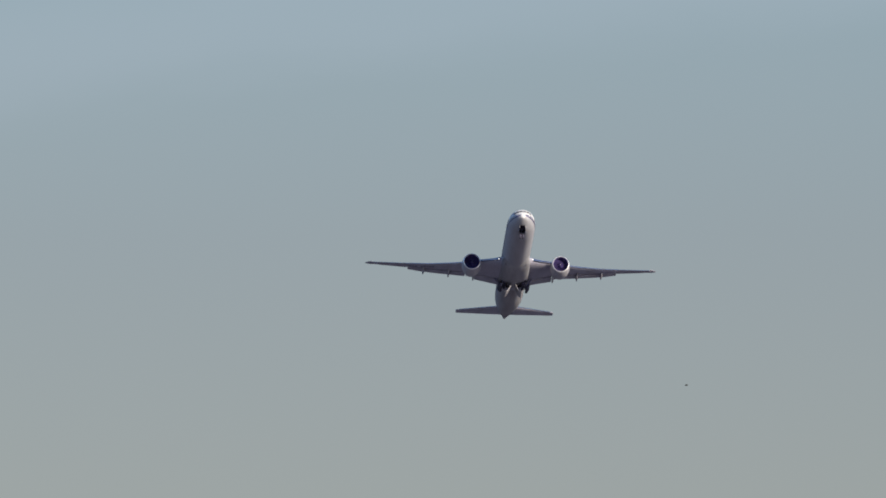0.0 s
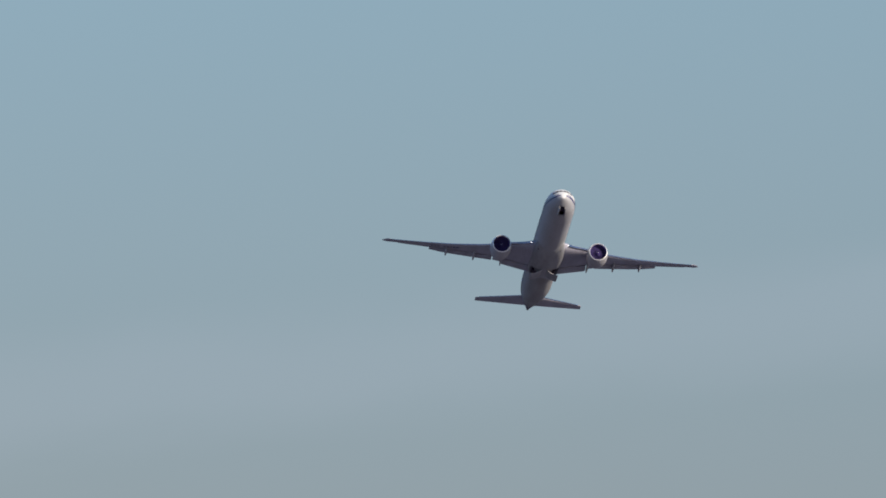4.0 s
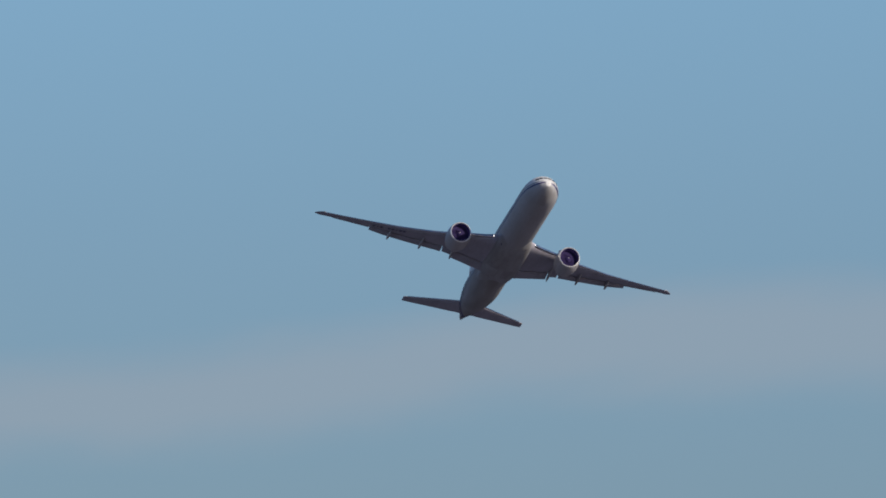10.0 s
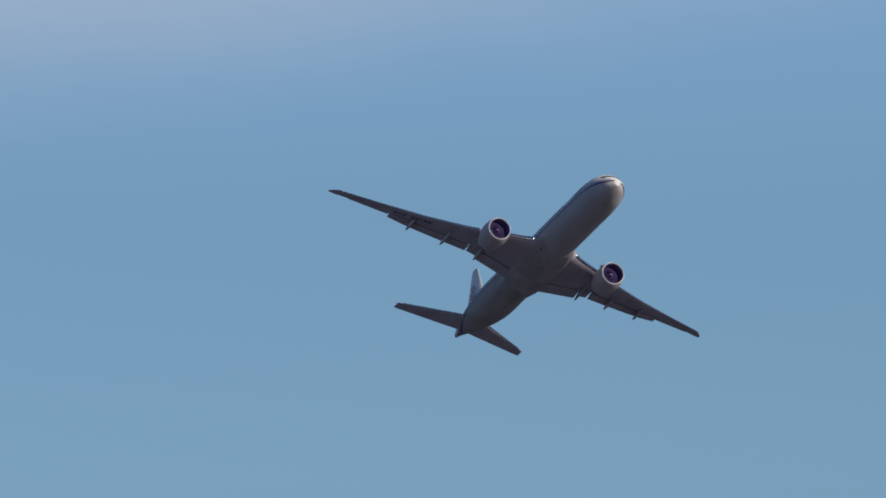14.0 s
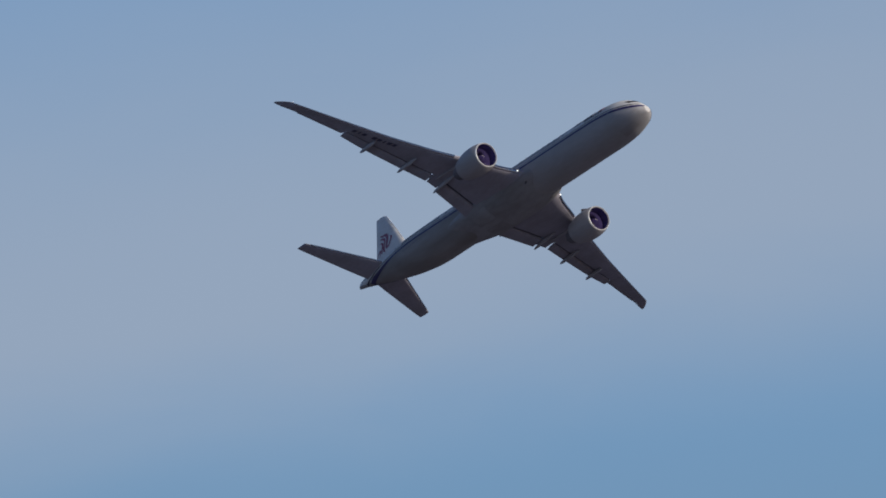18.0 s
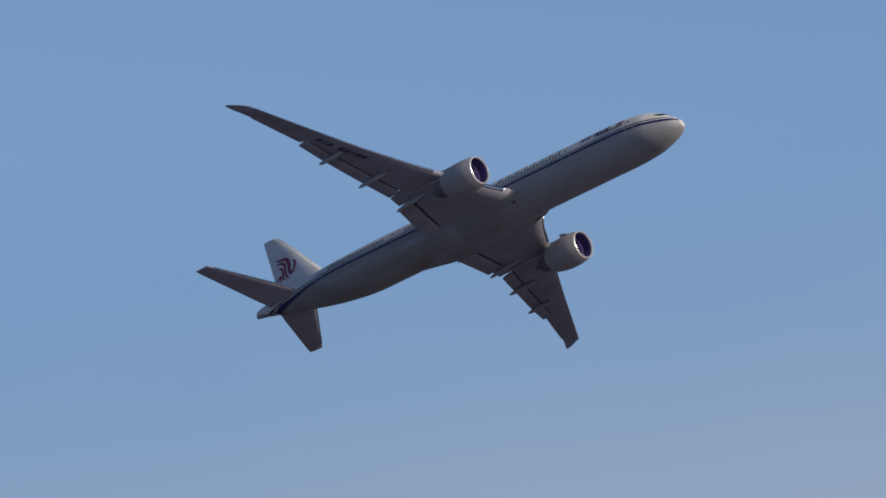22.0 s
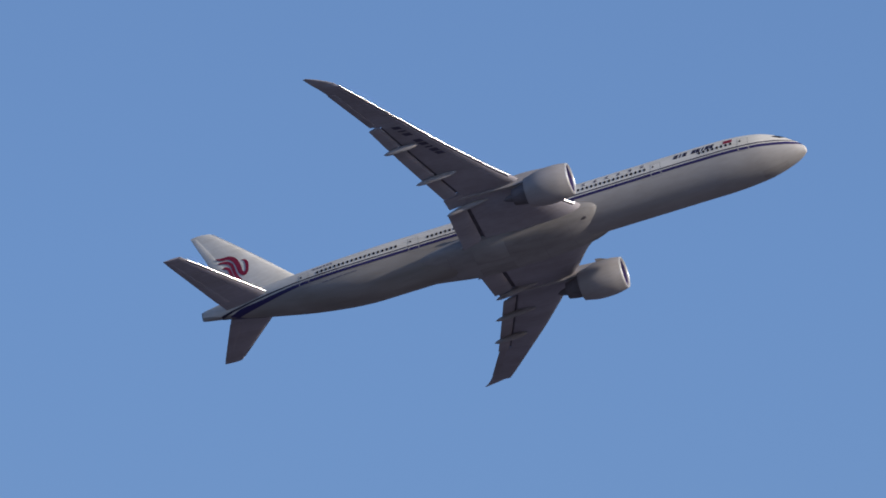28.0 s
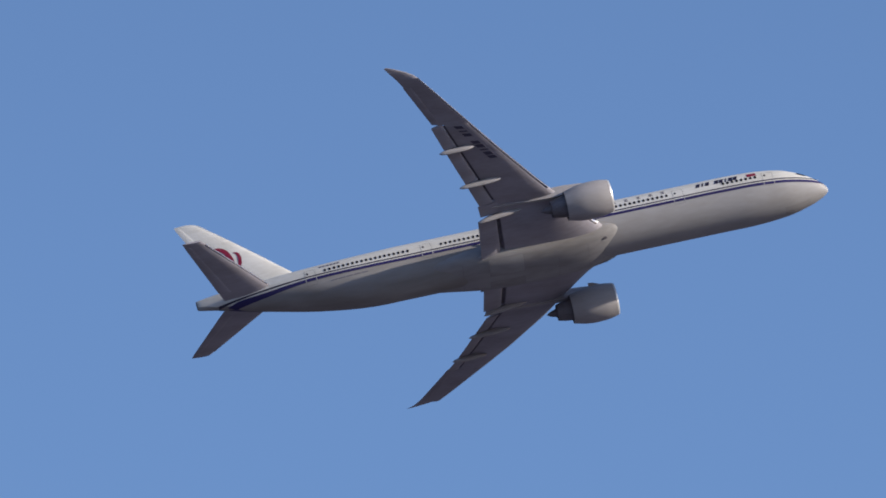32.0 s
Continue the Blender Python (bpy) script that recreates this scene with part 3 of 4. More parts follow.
# ---- engines ----
def engine(side):
    c = (NOSE - 25.45, 9.83 * side, -2.54)
    body = new("engine")
    body.parent = airliner
    tagged(body, "large turbofan engine in a grey nacelle")
    tilt = 0.03
    cowl = [(0.12, 1.842), (0.2, 1.868), (0.32, 1.896), (0.6, 1.955), (1.0, 2.035), (1.6, 2.1), (2.4, 2.12), (3.2, 2.09), (4.0, 1.98), (4.8, 1.78), (5.3, 1.66), (5.32, 1.6), (4.6, 1.58), (3.0, 1.6), (2.0, 1.62)]
    part("nacelle", turned(cowl, c, axis_tilt=tilt), COWL, body, "smooth grey engine cowl")
    lip = [(0.22, 1.66), (0.14, 1.672), (0.05, 1.705), (0.0, 1.75), (0.02, 1.795), (0.08, 1.83), (0.13, 1.852), (0.2, 1.872)]
    part("inlet_lip", turned(lip, c, axis_tilt=tilt), LIP, body, "polished metal inlet lip")
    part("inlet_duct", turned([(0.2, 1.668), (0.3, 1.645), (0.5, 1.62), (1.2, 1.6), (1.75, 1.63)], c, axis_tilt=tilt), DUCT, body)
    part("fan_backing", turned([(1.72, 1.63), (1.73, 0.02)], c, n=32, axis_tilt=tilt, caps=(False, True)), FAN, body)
    for k in range(22):
        a = k * math.tau / 22
        rings = []
        for u in (0.0, 0.35, 0.7, 1.0):
            r = 0.5 + 1.1 * u
            twist = 0.5 + 0.7 * u
            sweep = a + 0.16 * math.sin(u * 3)
            e = Vector((0, math.cos(sweep), math.sin(sweep)))
            f = Vector((0, -math.sin(sweep), math.cos(sweep)))
            mid = Vector(c) + Vector((-1.45, 0, -1.45 * tilt)) + e * r
            chord = Vector((math.cos(twist), 0, 0)) + f * math.sin(twist)
            flat = Vector((math.sin(twist), 0, 0)) - f * math.cos(twist)
            w = 0.2 + 0.12 * u
            rings.append([mid + chord * w, mid + flat * 0.02, mid - chord * w, mid - flat * 0.02])
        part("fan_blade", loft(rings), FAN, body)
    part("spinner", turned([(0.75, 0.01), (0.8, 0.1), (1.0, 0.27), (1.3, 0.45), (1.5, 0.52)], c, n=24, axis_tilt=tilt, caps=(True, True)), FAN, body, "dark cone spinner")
    swirl = bmesh.new()
    prev = None
    for k in range(11):
        u = k / 10
        s, r = 0.8 + 0.2 * u, 0.1 + 0.17 * u
        row = []
        for a in (0.4 + 1.6 * u, 1.7 + 1.2 * u):
            row.append(swirl.verts.new((c[0] - s, c[1] + (r + 0.025) * math.cos(a), c[2] + (r + 0.025) * math.sin(a) - s * tilt)))
        if prev:
            swirl.faces.new((prev[0], prev[1], row[1], row[0]))
        prev = row
    part("spinner_swirl", swirl, SWIRL, body, "white painted comma")
    core = [(4.6, 1.3), (5.3, 1.26), (6.2, 1.12), (7.0, 0.93), (7.02, 0.86), (6.0, 0.84)]
    part("core_cowl", turned(core, c, axis_tilt=tilt), DULL, body, "dark heat-stained core cowl")
    part("exhaust_plug", turned([(6.0, 0.6), (7.0, 0.52), (7.8, 0.28), (8.2, 0.03)], c, n=24, axis_tilt=tilt, caps=(True, True)), DULL, body)
    # pylon from the nacelle's crown to the wing, then a slim fairing along the wing's underside
    rows = []
    for s, top, bottom, half in ((27.2, -0.36, -0.6, 0.12), (28.5, -0.05, -0.9, 0.24), (30.5, 0.12, -1.2, 0.3), (32.3, 0.1, -1.25, 0.32), (34.0, -0.2, -1.12, 0.24), (36.0, -0.3, -1.0, 0.18), (37.6, -0.4, -0.9, 0.13), (39.0, -0.5, -0.78, 0.04)):
        rows.append([Vector((NOSE - s, c[1] + dy * half, z)) for dy, z in ((-0.7, top), (0.7, top), (1, (top + bottom) / 2), (0.75, bottom), (-0.75, bottom), (-1, (top + bottom) / 2))])
    part("pylon", loft(rows), COWL, body, "engine pylon fairing")
    # strake on the cowl's inner shoulder
    a = math.radians(48)
    py, pz = -side * math.cos(a), math.sin(a)
    pts = [(c[0] - s, c[1] + py * r, c[2] + pz * r - s * tilt) for s, r in ((1.3, 2.0), (2.9, 2.03), (2.9, 2.5), (2.4, 2.45))]
    part("strake", slab(pts, (0, pz, -py), 0.05), COWL, body)
    return body


engines = [engine(side) for side in (1, -1)]


# ---- tail ----
def stabilizer(side):
    rings = []
    for y in (0.6, 1.5, 3, 5, 7, 9, 10.3, 10.75, 10.87):
        le = 64.35 + 0.805 * (y - 1.5)
        te = 70.25 + 0.405 * (y - 1.5)
        z = 0.95 + 0.158 * (y - 1.5)
        rings.append(foil((NOSE - le, y * side, z), (NOSE - te, y * side, z + 0.02), (te - le) * 0.1, n=9, camber=-0.004))
    ob = part("stabilizer", loft(rings), WING, airliner, "grey swept tailplane with bright leading edge")
    rows = []
    for y in (1.7, 5, 10.2):
        le = 64.35 + 0.805 * (y - 1.5)
        z = 0.95 + 0.158 * (y - 1.5)
        rows.append(foil((NOSE - le + 0.05, y * side, z), (NOSE - le - 0.34, y * side, z), 0.2, n=14, camber=0.0))
    part("leading_edge", loft(rows, caps=(False, False)), EDGE, ob, "polished metal leading edge", sharp=80)
    hinge = []
    for y in (2.2, 5, 8, 10.2):
        te = 70.25 + 0.405 * (y - 1.5)
        z = 0.95 + 0.158 * (y - 1.5)
        chord = te - (64.35 + 0.805 * (y - 1.5))
        hinge.append(foil((NOSE - te + 0.3 * chord, y * side, z), (NOSE - te - 0.04, y * side, z + 0.02), 0.062 * chord, n=8, camber=0))
    part("elevator", loft(hinge), WING, ob, "hinged elevator")
    return ob


for side in (1, -1):
    stabilizer(side)

FIN = [(2.2, 60.3, 69.2), (3.2, 61.27, 69.6), (6.0, 63.97, 70.63), (9.0, 66.87, 71.73), (11.9, 69.77, 72.84), (12.6, 70.5, 73.1), (12.85, 71.0, 73.22), (12.95, 71.5, 73.15)]


def fin_ring(z, le, te, thick, n=10):
    ring = foil((NOSE - le, 0, 0), (NOSE - te, 0, 0), thick, n=n, camber=0)
    return [Vector((p.x, p.z, z)) for p in ring]


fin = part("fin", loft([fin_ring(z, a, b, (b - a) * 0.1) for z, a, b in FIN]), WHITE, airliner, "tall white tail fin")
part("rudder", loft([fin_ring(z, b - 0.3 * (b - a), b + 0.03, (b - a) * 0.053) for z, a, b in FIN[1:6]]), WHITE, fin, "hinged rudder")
part("leading_edge", loft([fin_ring(z, a - 0.04, a + 0.35, 0.2) for z, a, b in FIN[2:6]]), BRIGHT, fin, "polished metal leading edge")


def fin_side(z, le_off, side):
    """A point on the fin's skin at height z, le_off metres aft of its leading edge."""
    a, b = lerp([(r[0], r[1], r[2]) for r in FIN], z)
    u = max(0.001, min(0.99, le_off / (b - a)))
    t = 5 * (0.2969 * math.sqrt(u) - 0.126 * u - 0.3516 * u**2 + 0.2843 * u**3 - 0.1036 * u**4) * (b - a) * 0.1
    return Vector((NOSE - a - le_off, (t + 0.035 + 0.04 * max(0.0, min(1.0, (u - 0.68) / 0.05)) * min(1.0, (1 - u) / 0.15)) * side, z))


def ribbon_on_fin(name, spine, side):
    """A red band on the fin: spine of (station, height, half width)."""
    bm = bmesh.new()
    prev = None
    dense = smooth_table([(k, *row) for k, row in enumerate(spine)], [k * 0.2 for k in range(5 * (len(spine) - 1) + 1)])
    for i, (_, s, z, w) in enumerate(dense):
        _, s2, z2, _ = dense[min(i + 1, len(dense) - 1)]
        _, s1, z1, _ = dense[max(i - 1, 0)]
        d = Vector((s2 - s1, z2 - z1)).normalized()
        n = Vector((-d.y, d.x))
        row = []
        for k in (1, -1):
            q = Vector((s, z)) + n * w * k
            a = lerp([(r[0], r[1], r[2]) for r in FIN], q.y)[0]
            row.append(bm.verts.new(fin_side(q.y, q.x - a, side)))
        if prev:
            bm.faces.new((prev[0], prev[1], row[1], row[0]))
        prev = row
    return part(name, bm, RED, fin, "dark red curved band")


for side in (1, -1):
    ribbon_on_fin("tail_emblem", [(70.6, 8.88, 0.034), (69.9, 8.62, 0.171), (69.05, 8.5, 0.228), (68.3, 7.9, 0.285), (67.95, 6.9, 0.285), (67.8, 6.1, 0.262), (67.4, 5.62, 0.239), (67.0, 6.05, 0.194), (66.92, 6.85, 0.194), (67.08, 7.45, 0.148), (67.5, 7.66, 0.034)], side)
    ribbon_on_fin("tail_emblem", [(70.4, 8.14, 0.034), (69.7, 8.06, 0.160), (69.0, 7.7, 0.194), (68.65, 7.05, 0.194), (68.52, 6.2, 0.182), (68.2, 5.4, 0.171), (67.75, 4.95, 0.034)], side)
    ribbon_on_fin("tail_emblem", [(69.95, 7.25, 0.034), (69.5, 7.2, 0.148), (69.15, 6.85, 0.182), (68.98, 6.2, 0.182), (68.8, 5.4, 0.137), (68.5, 4.9, 0.034)], side)
    ribbon_on_fin("tail_emblem", [(69.95, 4.65, 0.034), (69.85, 5.35, 0.171), (69.5, 5.85, 0.182), (69.2, 5.35, 0.160), (69.15, 4.6, 0.034)], side)


# ---- livery on the hull ----
def hull_band(name, stations, low, high, mat, side, label="", lift=0.035, parent=airliner, rows=7):
    bm = bmesh.new()
    prev = None
    for s in stations:
        z0, z1 = low(s), high(s)
        row = [bm.verts.new(hull_side(s, z0 + (z1 - z0) * k / (rows - 1), side, lift)) for k in range(rows)]
        if prev:
            for k in range(rows - 1):
                bm.faces.new((prev[k], prev[k + 1], row[k + 1], row[k]))
        prev = row
    return part(name, bm, mat, parent, label)


stations = [0.36, 0.42, 0.5, 0.6, 0.75, 0.9, 1.2, 1.6, 2, 2.5, 3, 4, 5, 6, 7, 8, 9, 10] + [12 + 2 * k for k in range(20)] + [51 + 0.75 * k for k in range(20)] + [65.5 + 0.35 * k for k in range(16)]
for side in (1, -1):
    hull_band("blue_stripe", [s for s in stations if s <= 69.75], lambda s: line_at(s) - band_at(s), lambda s: line_at(s) + band_at(s), BLUE, side, "dark blue stripe along the hull")
    thin = [s for s in stations if 0.9 <= s <= 70.8]
    hull_band("thin_stripe", thin, lambda s: lerp(PIN, s)[0] - (0.07 if s < 63 else 0.085), lambda s: lerp(PIN, s)[0] + (0.07 if s < 63 else 0.085), NAVY, side, "thin dark pinstripe")


def hull_plate(name, s, z, long, tall, mat, side, lift=0.03, parent=airliner, label="", round_off=True):
    """A small plate lying on the skin."""
    pts = []
    n = 8 if round_off else 4
    for k in range(n):
        a = (k + 0.5) * math.tau / n
        dx = math.copysign(min(1, abs(math.cos(a)) * (1.18 if round_off else 1.6)), math.cos(a)) * long / 2
        dz = math.copysign(min(1, abs(math.sin(a)) * (1.18 if round_off else 1.6)), math.sin(a)) * tall / 2
        pts.append(hull_side(s - dx, z + dz, side, 0.004))
    out = hull_side(s, z, side, 1.0) - hull_side(s, z, side, 0.0)
    return part(name, slab(pts, out, lift), mat, parent, label)


WINDOW_Z = 0.78
window_runs = ((8.05, 12.0), (18.4, 30.3), (32.4, 45.2), (48.6, 58.6))
window_mesh = None
for side in (1, -1):
    for s0, s1 in window_runs:
        count = int((s1 - s0) / 0.535)
        for k in range(count + 1):
            s = s0 + 0.535 * k
            if 13 < s < 51 and window_mesh is not None:
                ob = new("cabin_window", window_mesh)
                ob.parent = airliner
                ob.matrix_basis = Matrix.Translation((window_s - s, 0, 0)) if side == 1 else Matrix.Translation((2 * NOSE - s - window_s, 0, 0)) @ Matrix.Rotation(math.pi, 4, "Z")
            else:
                ob = hull_plate("cabin_window", s, WINDOW_Z, 0.27, 0.4, PANE, side)
                if 13 < s < 51 and window_mesh is None:
                    window_mesh, window_s = ob.data, s

# doors: a hairline frame and a small pane
for side in (1, -1):
    for s in (6.65, 17.1, 31.4, 46.5, 60.0):
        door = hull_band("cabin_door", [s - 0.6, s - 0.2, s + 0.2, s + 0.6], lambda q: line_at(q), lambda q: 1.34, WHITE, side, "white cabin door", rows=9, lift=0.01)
        for ds in (-0.6, 0.6):
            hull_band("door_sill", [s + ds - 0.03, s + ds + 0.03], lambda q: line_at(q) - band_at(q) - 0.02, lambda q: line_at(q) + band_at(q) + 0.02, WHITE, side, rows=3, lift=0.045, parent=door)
            hull_band("door_seam", [s + ds - 0.016, s + ds + 0.016], lambda q: -0.65, lambda q: 1.34, SEAM, side, rows=9, lift=0.018, parent=door)
        for z in (-0.65, 1.34):
            hull_band("door_seam", [s - 0.6, s, s + 0.6], lambda q: z - 0.016, lambda q: z + 0.016, SEAM, side, rows=2, lift=0.018, parent=door)
        hull_plate("door_window", s + 0.3, 0.85, 0.2, 0.3, PANE, side, parent=door)

# cockpit windows
for side in (1, -1):
    for a0, a1, s0, s1, back in ((88, 66, 1.7, 2.4, 0.06), (63, 46, 1.8, 2.62, 0.15), (43, 27, 2.0, 2.95, 0.45)):
        rings = []
        for k in range(5):
            u = k / 4
            a = radians(a0 + (a1 - a0) * u)
            row = [hull_point(s0 + back * u + (s1 - s0) * v / 3, a, 0.03) for v in range(4)]
            rings.append([Vector((p.x, p.y * side, p.z)) for p in row])
        part("cockpit_window", loft(rings, closed=False), PANE, airliner, "dark cockpit pane")

# lettering as plain bars: large title, row of emblem blocks, flag, registration, small notes
for side in (1, -1):
    for k, w in enumerate((0.44, 0.18, 0.44, 0, 0.44, 0.44, 0.18, 0.46, 0.44)):
        if w:
            s = 14.6 - 0.54 * k
            lean = [(s + w / 2 + 0.1, 1.02), (s - w / 2 + 0.1, 1.02), (s - w / 2 - 0.1, 1.66), (s + w / 2 - 0.1, 1.66)]
            part("title_block", slab([hull_side(q, z, side, 0.004) for q, z in lean], hull_side(s, 1.34, side, 1.0) - hull_side(s, 1.34, side, 0.0), 0.035), NAVY, airliner)
    for k in range(8):
        s = 18.7 + 1.42 * k
        for dz, w in ((0.2, 0.4), (0.03, 0.3), (-0.18, 0.46)):
            hull_plate("title_block", s, 1.5 + dz, w, 0.07, FAINT, side, round_off=False)
        hull_plate("title_block", s, 1.5, 0.08, 0.5, FAINT, side, round_off=False)
    hull_plate("flag", 8.4, 1.36, 1.05, 0.55, RED, side, round_off=False, label="red flag panel")
    for k in range(6):
        hull_plate("registration_bar", 58.65 - 0.42 * k, 1.5, 0.27, 0.28, FAINT, side, round_off=False)
    for k in range(5):
        hull_plate("notice_bar", 57.5 - 0.9 * k, -0.75, 0.7, 0.09, FAINT, side, round_off=False)

# title bars under the starboard wing
def under_wing(y, s):
    """Lower skin of the wing."""
    s0, z0 = lead(y)
    end, whole = lerp(BOX_END, y)[0], lerp(FLAP_END, y)[0] - s0
    u = (s - s0) / (end - s0)
    thick = whole * float(np.interp(y, [0, 10, 20, 32], [0.135, 0.115, 0.10, 0.085]))
    t = 5 * (0.2969 * math.sqrt(u) - 0.126 * u - 0.3516 * u**2 + 0.2843 * u**3 - 0.1036 * u**4) + 0.22 * max(0.0, 1 - (end - s0) / whole) / 0.3 * u
    return z0 + (tail_z(y, end) - z0) * u - t * thick + 0.012 * (end - s0) * 4 * u * (1 - u)


for k, w in enumerate((0.52, 0.2, 0.52, 0, 0.55, 0.55, 0.2, 0.6, 0.55)):
    if w:
        y = 22.75 - 0.62 * k
        s0 = lead(y)[0] + 0.98
        pts = [Vector((NOSE - a, -(y + dy), under_wing(y + dy, a) - 0.004)) for a, dy in ((s0 + 0.1 + 0.3 * w, 0.42 * w), (s0 + 1.0 + 0.3 * w, 0.42 * w), (s0 + 1.0 - 0.3 * w, -0.42 * w), (s0 + 0.1 - 0.3 * w, -0.42 * w))]
        part("title_block", slab(pts, (0, 0, -1), 0.03), TITLE, wings[-1])


# ---- landing gear ----
def wheel(name, centre, r, width, parent):
    prof = [(-0.5, 0.55), (-0.46, 0.86), (-0.3, 0.98), (0, 1.0), (0.3, 0.98), (0.46, 0.86), (0.5, 0.55)]
    n = 24
    rings = [[(centre[0] + r * k * math.cos(j * math.tau / n), centre[1] + u * width, centre[2] + r * k * math.sin(j * math.tau / n)) for j in range(n)] for u, k in prof]
    tyre = part(name, loft(rings), TYRE, parent, "black rubber tyre")
    return tyre


nose_gear = new("nose_gear")
nose_gear.parent = airliner
tagged(nose_gear, "nose wheel leg folding forward into its well")
part("strut", tube((0, 0, 0), (0, 0, -2.1), 0.13, 0.11), STEEL, nose_gear)
part("axle", tube((0, -0.36, -2.15), (0, 0.36, -2.15), 0.08, 0.08), STEEL, nose_gear)
for y in (-0.3, 0.3):
    wheel("wheel", (0, y, -2.15), 0.54, 0.4, nose_gear)
part("drag_brace", tube((0.1, 0, -0.9), (0.9, 0, -0.1), 0.07, 0.07), STEEL, nose_gear)

main_gear = {}
for side in (1, -1):
    leg = new("main_gear")
    leg.parent = airliner
    tagged(leg, "six-wheel main undercarriage leg swinging inward")
    part("strut", tube((0, 0, 0), (0, 0, -2.6), 0.22, 0.19), STEEL, leg)
    part("truck_beam", tube((-1.5, 0, -2.7), (1.5, 0, -2.7), 0.17, 0.17), STEEL, leg)
    part("side_brace", tube((0, -0.1 * side, -1.6), (0, -1.4 * side, -0.1), 0.09, 0.09), STEEL, leg)
    for dx in (-1.45, 0, 1.45):
        for dy in (-0.55, 0.55):
            wheel("wheel", (dx, dy, -2.7), 0.66, 0.5, leg)
    main_gear[side] = leg

nose_doors, main_doors = {}, {}
fore, aft = (hull_point(s, lower_angle(s, HALF // 2 + 3)) for s in (2.3, 5.4))
NOSE_HINGE = ((fore.x + aft.x) / 2, (fore.y + aft.y) / 2, (fore.z + aft.z) / 2)
NOSE_SLOPE = -math.degrees(math.atan2(fore.z - aft.z, fore.x - aft.x))
for side in (1, -1):
    hinge = new("nose_gear_door")
    hinge.parent = airliner
    nose_doors[side] = hinge
    rings = []
    closed = pose(*NOSE_HINGE, 0, NOSE_SLOPE, 0) if side == 1 else pose(NOSE_HINGE[0], -NOSE_HINGE[1], NOSE_HINGE[2], 0, NOSE_SLOPE, 0)
    for s in (2.3, 2.7, 3.1, 3.5, 4.0, 4.5, 4.9, 5.4):
        row = [closed.inverted() @ hull_point(s, lower_angle(s, HALF // 2 + side * (3 - k))) for k in range(4)]
        row += [q + Vector((0, 0, 0.06)) for q in row[::-1]]
        rings.append(row)
    panel = part("door_panel", loft(rings), BELLY, hinge, "grey nose wheel door")
    part("door_lining", loft([[q + Vector((0, 0, 0.012)) for q in row[4:]] for row in rings], closed=False), DARK, panel, "dark inner lining")
    hinge.matrix_basis = closed
    hinge = new("main_gear_door")
    hinge.parent = airliner
    main_doors[side] = hinge
    hy, hz = 0.36 * side, -3.48
    rings = []
    for s in (36, 37, 38, 39, 40):
        row = []
        for k in range(10):
            p = fairing_point([s] + lerp(FAIRING, s), 1.5 * math.pi + side * math.tau / N_RING * (1 + k))
            row.append(Vector((p.x, p.y - hy, p.z - hz)))
        row += [q + Vector((0, 0, 0.09)) for q in row[::-1]]
        rings.append(row)
    part("door_panel", loft(rings), SOILED_SHADED, hinge, "grey main wheel door")
    hinge.matrix_basis = pose(0, hy, hz)

# ---- ground and a passing bird ----
# unseen sheet, added to bounce light up at the belly
bm = bmesh.new()
bmesh.ops.create_grid(bm, x_segments=40, y_segments=40, size=30000)
ground = part("ground", bm, ground_material())
tagged(ground, "unseen flat ground far below the flight path, tinted for its bounce light", "ground", kind="structure")

bird = new("bird")
tagged(bird, "small dark bird crossing far away", "bird")
bm = bmesh.new()
bmesh.ops.create_uvsphere(bm, u_segments=10, v_segments=8, radius=0.12, matrix=Matrix.Diagonal((2.0, 0.8, 0.8, 1)))
part("body", bm, FEATHER, bird)
for side in (1, -1):
    part("wing", slab([(0.1, 0.05 * side, 0.03), (0.16, 0.22 * side, 0.1), (-0.02, 0.5 * side, 0.06), (-0.1, 0.25 * side, 0.06), (-0.1, 0.05 * side, 0.03)], (0, 0, 1), 0.02), FEATHER, bird)


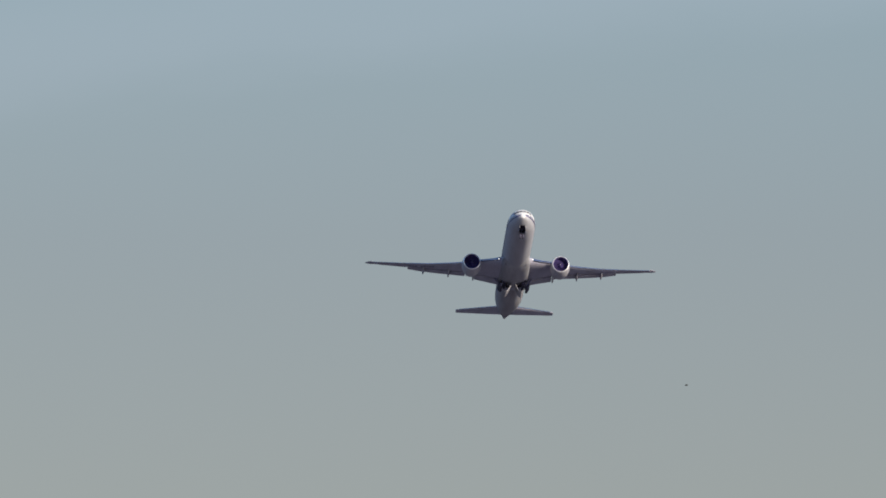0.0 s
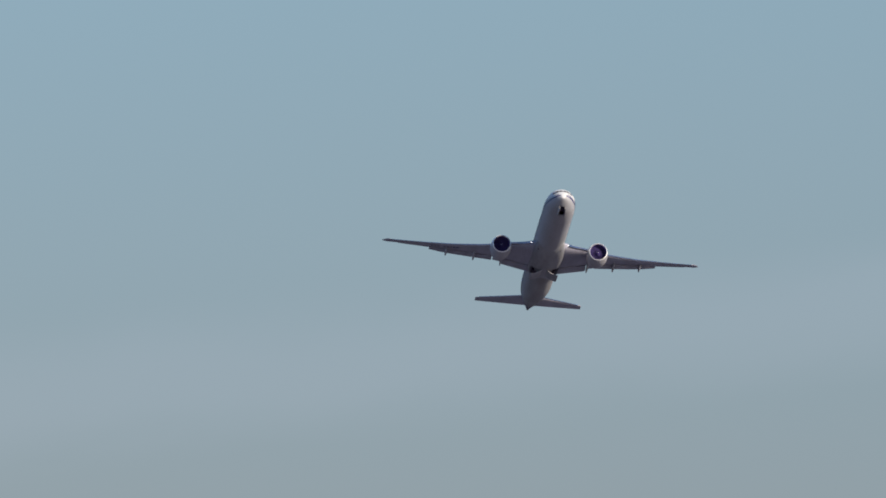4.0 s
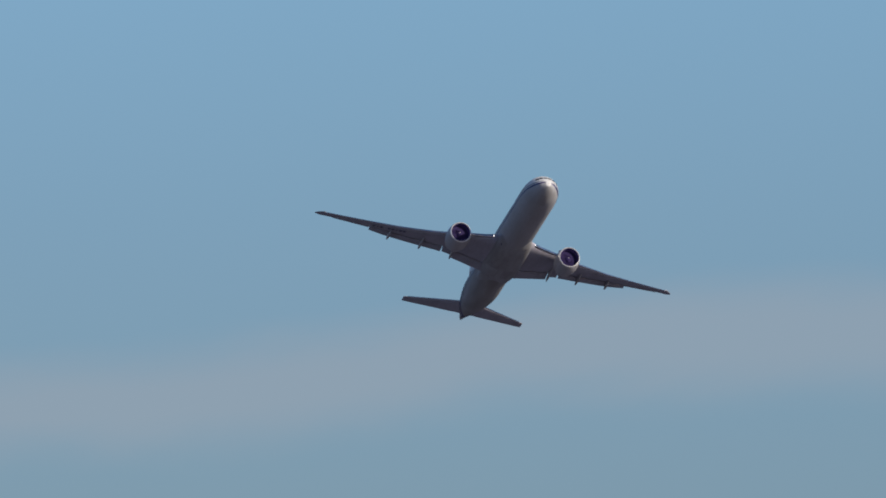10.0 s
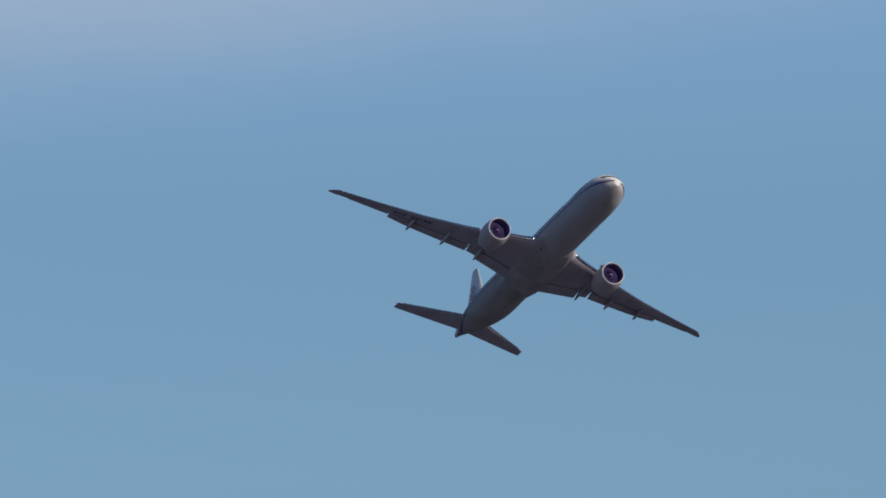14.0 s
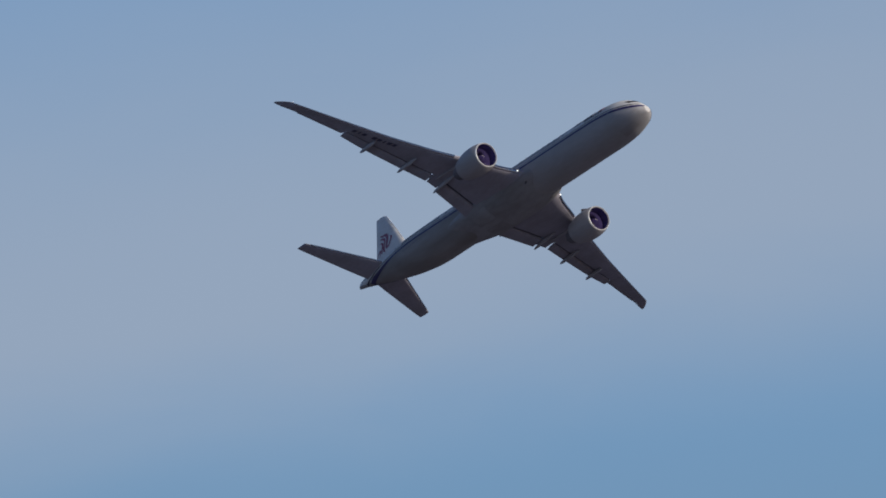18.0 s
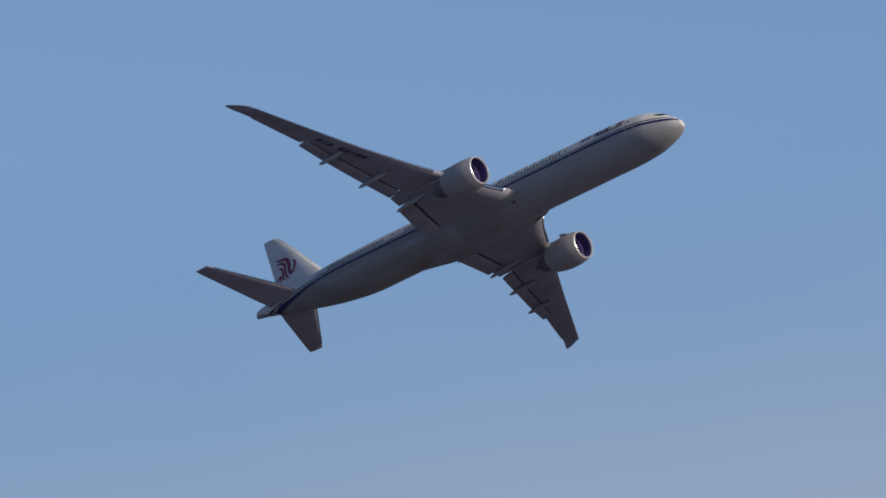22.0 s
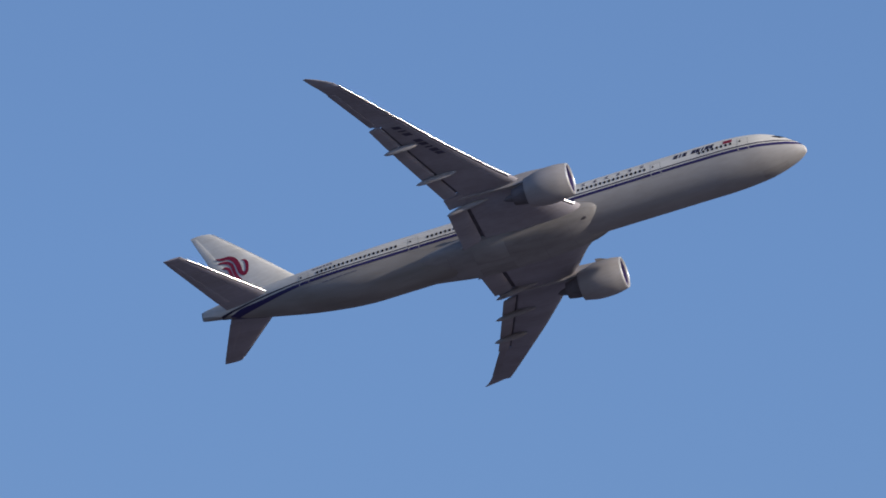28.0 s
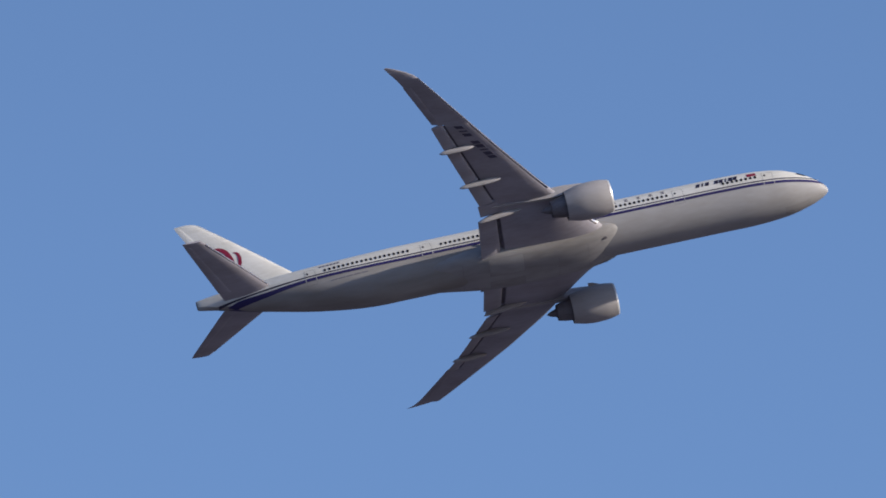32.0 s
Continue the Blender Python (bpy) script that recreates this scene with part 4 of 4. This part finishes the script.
# ---- movement ----
FLIGHT = [
    (0, 15.52, 3873.20, 267.75, -2.02, -15.56, -86.62),
    (0.5, 18.10, 3828.03, 274.52, -2.81, -15.42, -86.46),
    (1, 20.57, 3785.47, 281.31, -3.74, -15.27, -86.27),
    (1.5, 23.08, 3744.46, 288.09, -4.27, -15.09, -86.03),
    (2, 25.70, 3704.48, 294.88, -4.45, -14.95, -85.72),
    (2.5, 28.52, 3664.91, 301.62, -4.46, -14.86, -85.37),
    (3, 31.54, 3624.59, 308.25, -4.57, -14.79, -85.03),
    (3.5, 34.77, 3583.72, 314.77, -4.74, -14.71, -84.72),
    (4, 38.21, 3542.16, 321.14, -4.93, -14.61, -84.43),
    (4.5, 41.85, 3500.08, 327.39, -5.18, -14.50, -84.17),
    (5, 45.68, 3457.51, 333.49, -5.49, -14.35, -83.91),
    (5.5, 49.70, 3414.52, 339.46, -5.87, -14.19, -83.61),
    (6, 53.90, 3371.30, 345.31, -6.27, -14.06, -83.37),
    (6.5, 58.29, 3329.19, 351.15, -6.78, -13.82, -82.89),
    (7, 62.91, 3287.49, 356.93, -7.36, -13.59, -82.43),
    (7.5, 67.76, 3246.28, 362.68, -8.19, -13.41, -81.98),
    (8, 72.84, 3204.62, 368.28, -9.22, -13.35, -81.49),
    (8.5, 78.20, 3163.08, 373.81, -10.25, -13.35, -80.98),
    (9, 83.89, 3121.54, 379.24, -11.10, -13.31, -80.40),
    (9.5, 89.94, 3080.58, 384.68, -11.67, -13.26, -79.74),
    (10, 96.41, 3040.12, 390.11, -11.98, -13.18, -79.05),
    (10.5, 103.35, 3000.76, 395.64, -12.21, -13.03, -78.30),
    (11, 110.77, 2960.61, 401.01, -12.55, -12.91, -77.58),
    (11.5, 118.75, 2920.89, 406.41, -13.13, -12.78, -76.85),
    (12, 127.32, 2881.43, 411.80, -14.02, -12.67, -76.07),
    (12.5, 136.52, 2842.11, 417.20, -15.20, -12.55, -75.22),
    (13, 146.32, 2801.77, 422.41, -16.63, -12.50, -74.26),
    (13.5, 156.81, 2761.43, 427.60, -17.91, -12.44, -73.36),
    (14, 168.04, 2721.53, 432.81, -18.79, -12.43, -72.29),
    (14.5, 180.04, 2682.07, 438.07, -19.75, -12.40, -71.11),
    (15, 192.80, 2642.57, 443.29, -20.64, -12.42, -69.81),
    (15.5, 206.32, 2603.08, 448.47, -21.35, -12.49, -68.43),
    (16, 220.62, 2563.58, 453.60, -21.86, -12.56, -67.04),
    (16.5, 235.70, 2524.11, 458.69, -22.19, -12.60, -65.66),
    (17, 251.60, 2485.11, 463.79, -22.26, -12.70, -64.49),
    (17.5, 268.24, 2445.90, 468.80, -22.41, -12.69, -63.06),
    (18, 285.62, 2406.56, 473.69, -22.29, -12.65, -61.80),
    (18.5, 303.77, 2367.57, 478.55, -22.08, -12.60, -60.58),
    (19, 322.67, 2328.90, 483.39, -21.78, -12.57, -59.44),
    (19.5, 342.36, 2290.87, 488.26, -21.42, -12.56, -58.31),
    (20, 362.82, 2253.55, 493.17, -21.03, -12.59, -57.21),
    (20.5, 384.10, 2217.17, 498.17, -20.58, -12.59, -56.07),
    (21, 406.13, 2181.36, 503.21, -20.16, -12.55, -55.04),
    (21.5, 428.82, 2145.85, 508.19, -19.96, -12.51, -53.92),
    (22, 452.24, 2111.06, 513.23, -19.96, -12.58, -52.80),
    (22.5, 476.39, 2077.02, 518.34, -20.07, -12.66, -51.66),
    (23, 500.94, 2042.45, 523.19, -20.23, -12.86, -50.43),
    (23.5, 526.24, 2009.00, 528.19, -20.34, -12.94, -49.36),
    (24, 552.29, 1976.52, 533.34, -20.29, -12.81, -48.21),
    (24.5, 578.81, 1944.18, 538.37, -20.16, -12.78, -47.12),
    (25, 606.19, 1913.31, 543.70, -19.75, -12.83, -46.00),
    (25.5, 634.31, 1883.38, 549.15, -19.30, -12.88, -44.77),
    (26, 663.15, 1854.37, 554.75, -18.83, -12.93, -43.57),
    (26.5, 692.73, 1826.26, 560.49, -18.38, -12.98, -42.53),
    (27, 722.09, 1796.65, 565.61, -18.08, -13.03, -41.49),
    (27.5, 753.33, 1770.84, 571.78, -17.89, -12.93, -40.45),
    (28, 785.53, 1746.30, 578.22, -17.68, -12.91, -39.49),
    (28.5, 817.79, 1720.98, 584.27, -17.59, -12.94, -38.54),
    (29, 850.56, 1696.09, 590.28, -17.54, -13.03, -37.55),
    (29.5, 883.96, 1671.89, 596.39, -17.50, -13.14, -36.49),
    (30, 917.99, 1648.37, 602.59, -17.45, -13.24, -35.57),
    (30.5, 951.42, 1623.54, 608.14, -17.53, -13.28, -34.51),
    (31, 985.76, 1600.22, 614.15, -17.84, -13.36, -33.56),
    (31.5, 1021.12, 1578.54, 620.72, -18.31, -13.36, -32.62),
    (32, 1058.08, 1559.41, 628.36, -18.67, -13.31, -31.79),
]


def ease(t, t0, t1):
    u = max(0.0, min(1.0, (t - t0) / (t1 - t0)))
    return u * u * (3 - 2 * u)


def motions():
    walk(airliner, [(t, pose(x, y, z, rx, ry, rz)) for t, x, y, z, rx, ry, rz in FLIGHT])
    beats = [k * 0.25 for k in range(29)] + [32.0]
    # the nose leg folds forward, the main legs inward; then the doors shut
    walk(nose_gear, [(t, pose(NOSE - 5.7, 0, -1.75, 0, -14 - 78 * ease(t, -0.5, 2.4), 0)) for t in beats])
    for side in (1, -1):
        late = 0.35 if side == 1 else 0.0
        walk(main_gear[side], [(t, pose(NOSE - 38.0, 4.3 * side, -1.6, -side * (33 + 57 * ease(t, -0.7 + late, 2.4 + late)), 0, 0)) for t in beats])
        walk(nose_doors[side], [(t, pose(NOSE_HINGE[0], NOSE_HINGE[1] * side, NOSE_HINGE[2], side * 88 * (1 - ease(t, 3.2 if side == -1 else 4.4, 5.6 if side == -1 else 6.4)), NOSE_SLOPE, 0)) for t in beats])
        walk(main_doors[side], [(t, pose(0, 0.36 * side, -3.48, -side * 75 * (1 - ease(t, 3.0, 5.1)), 0, 0)) for t in beats])
    walk(bird, [(t, pose(34.6 + 13.1 * t, 2495.0 - 0.2 * t, 156.3 - 0.4 * t, 0, 0, 0)) for t in (0.0, 16.0, 32.0)])


motions()
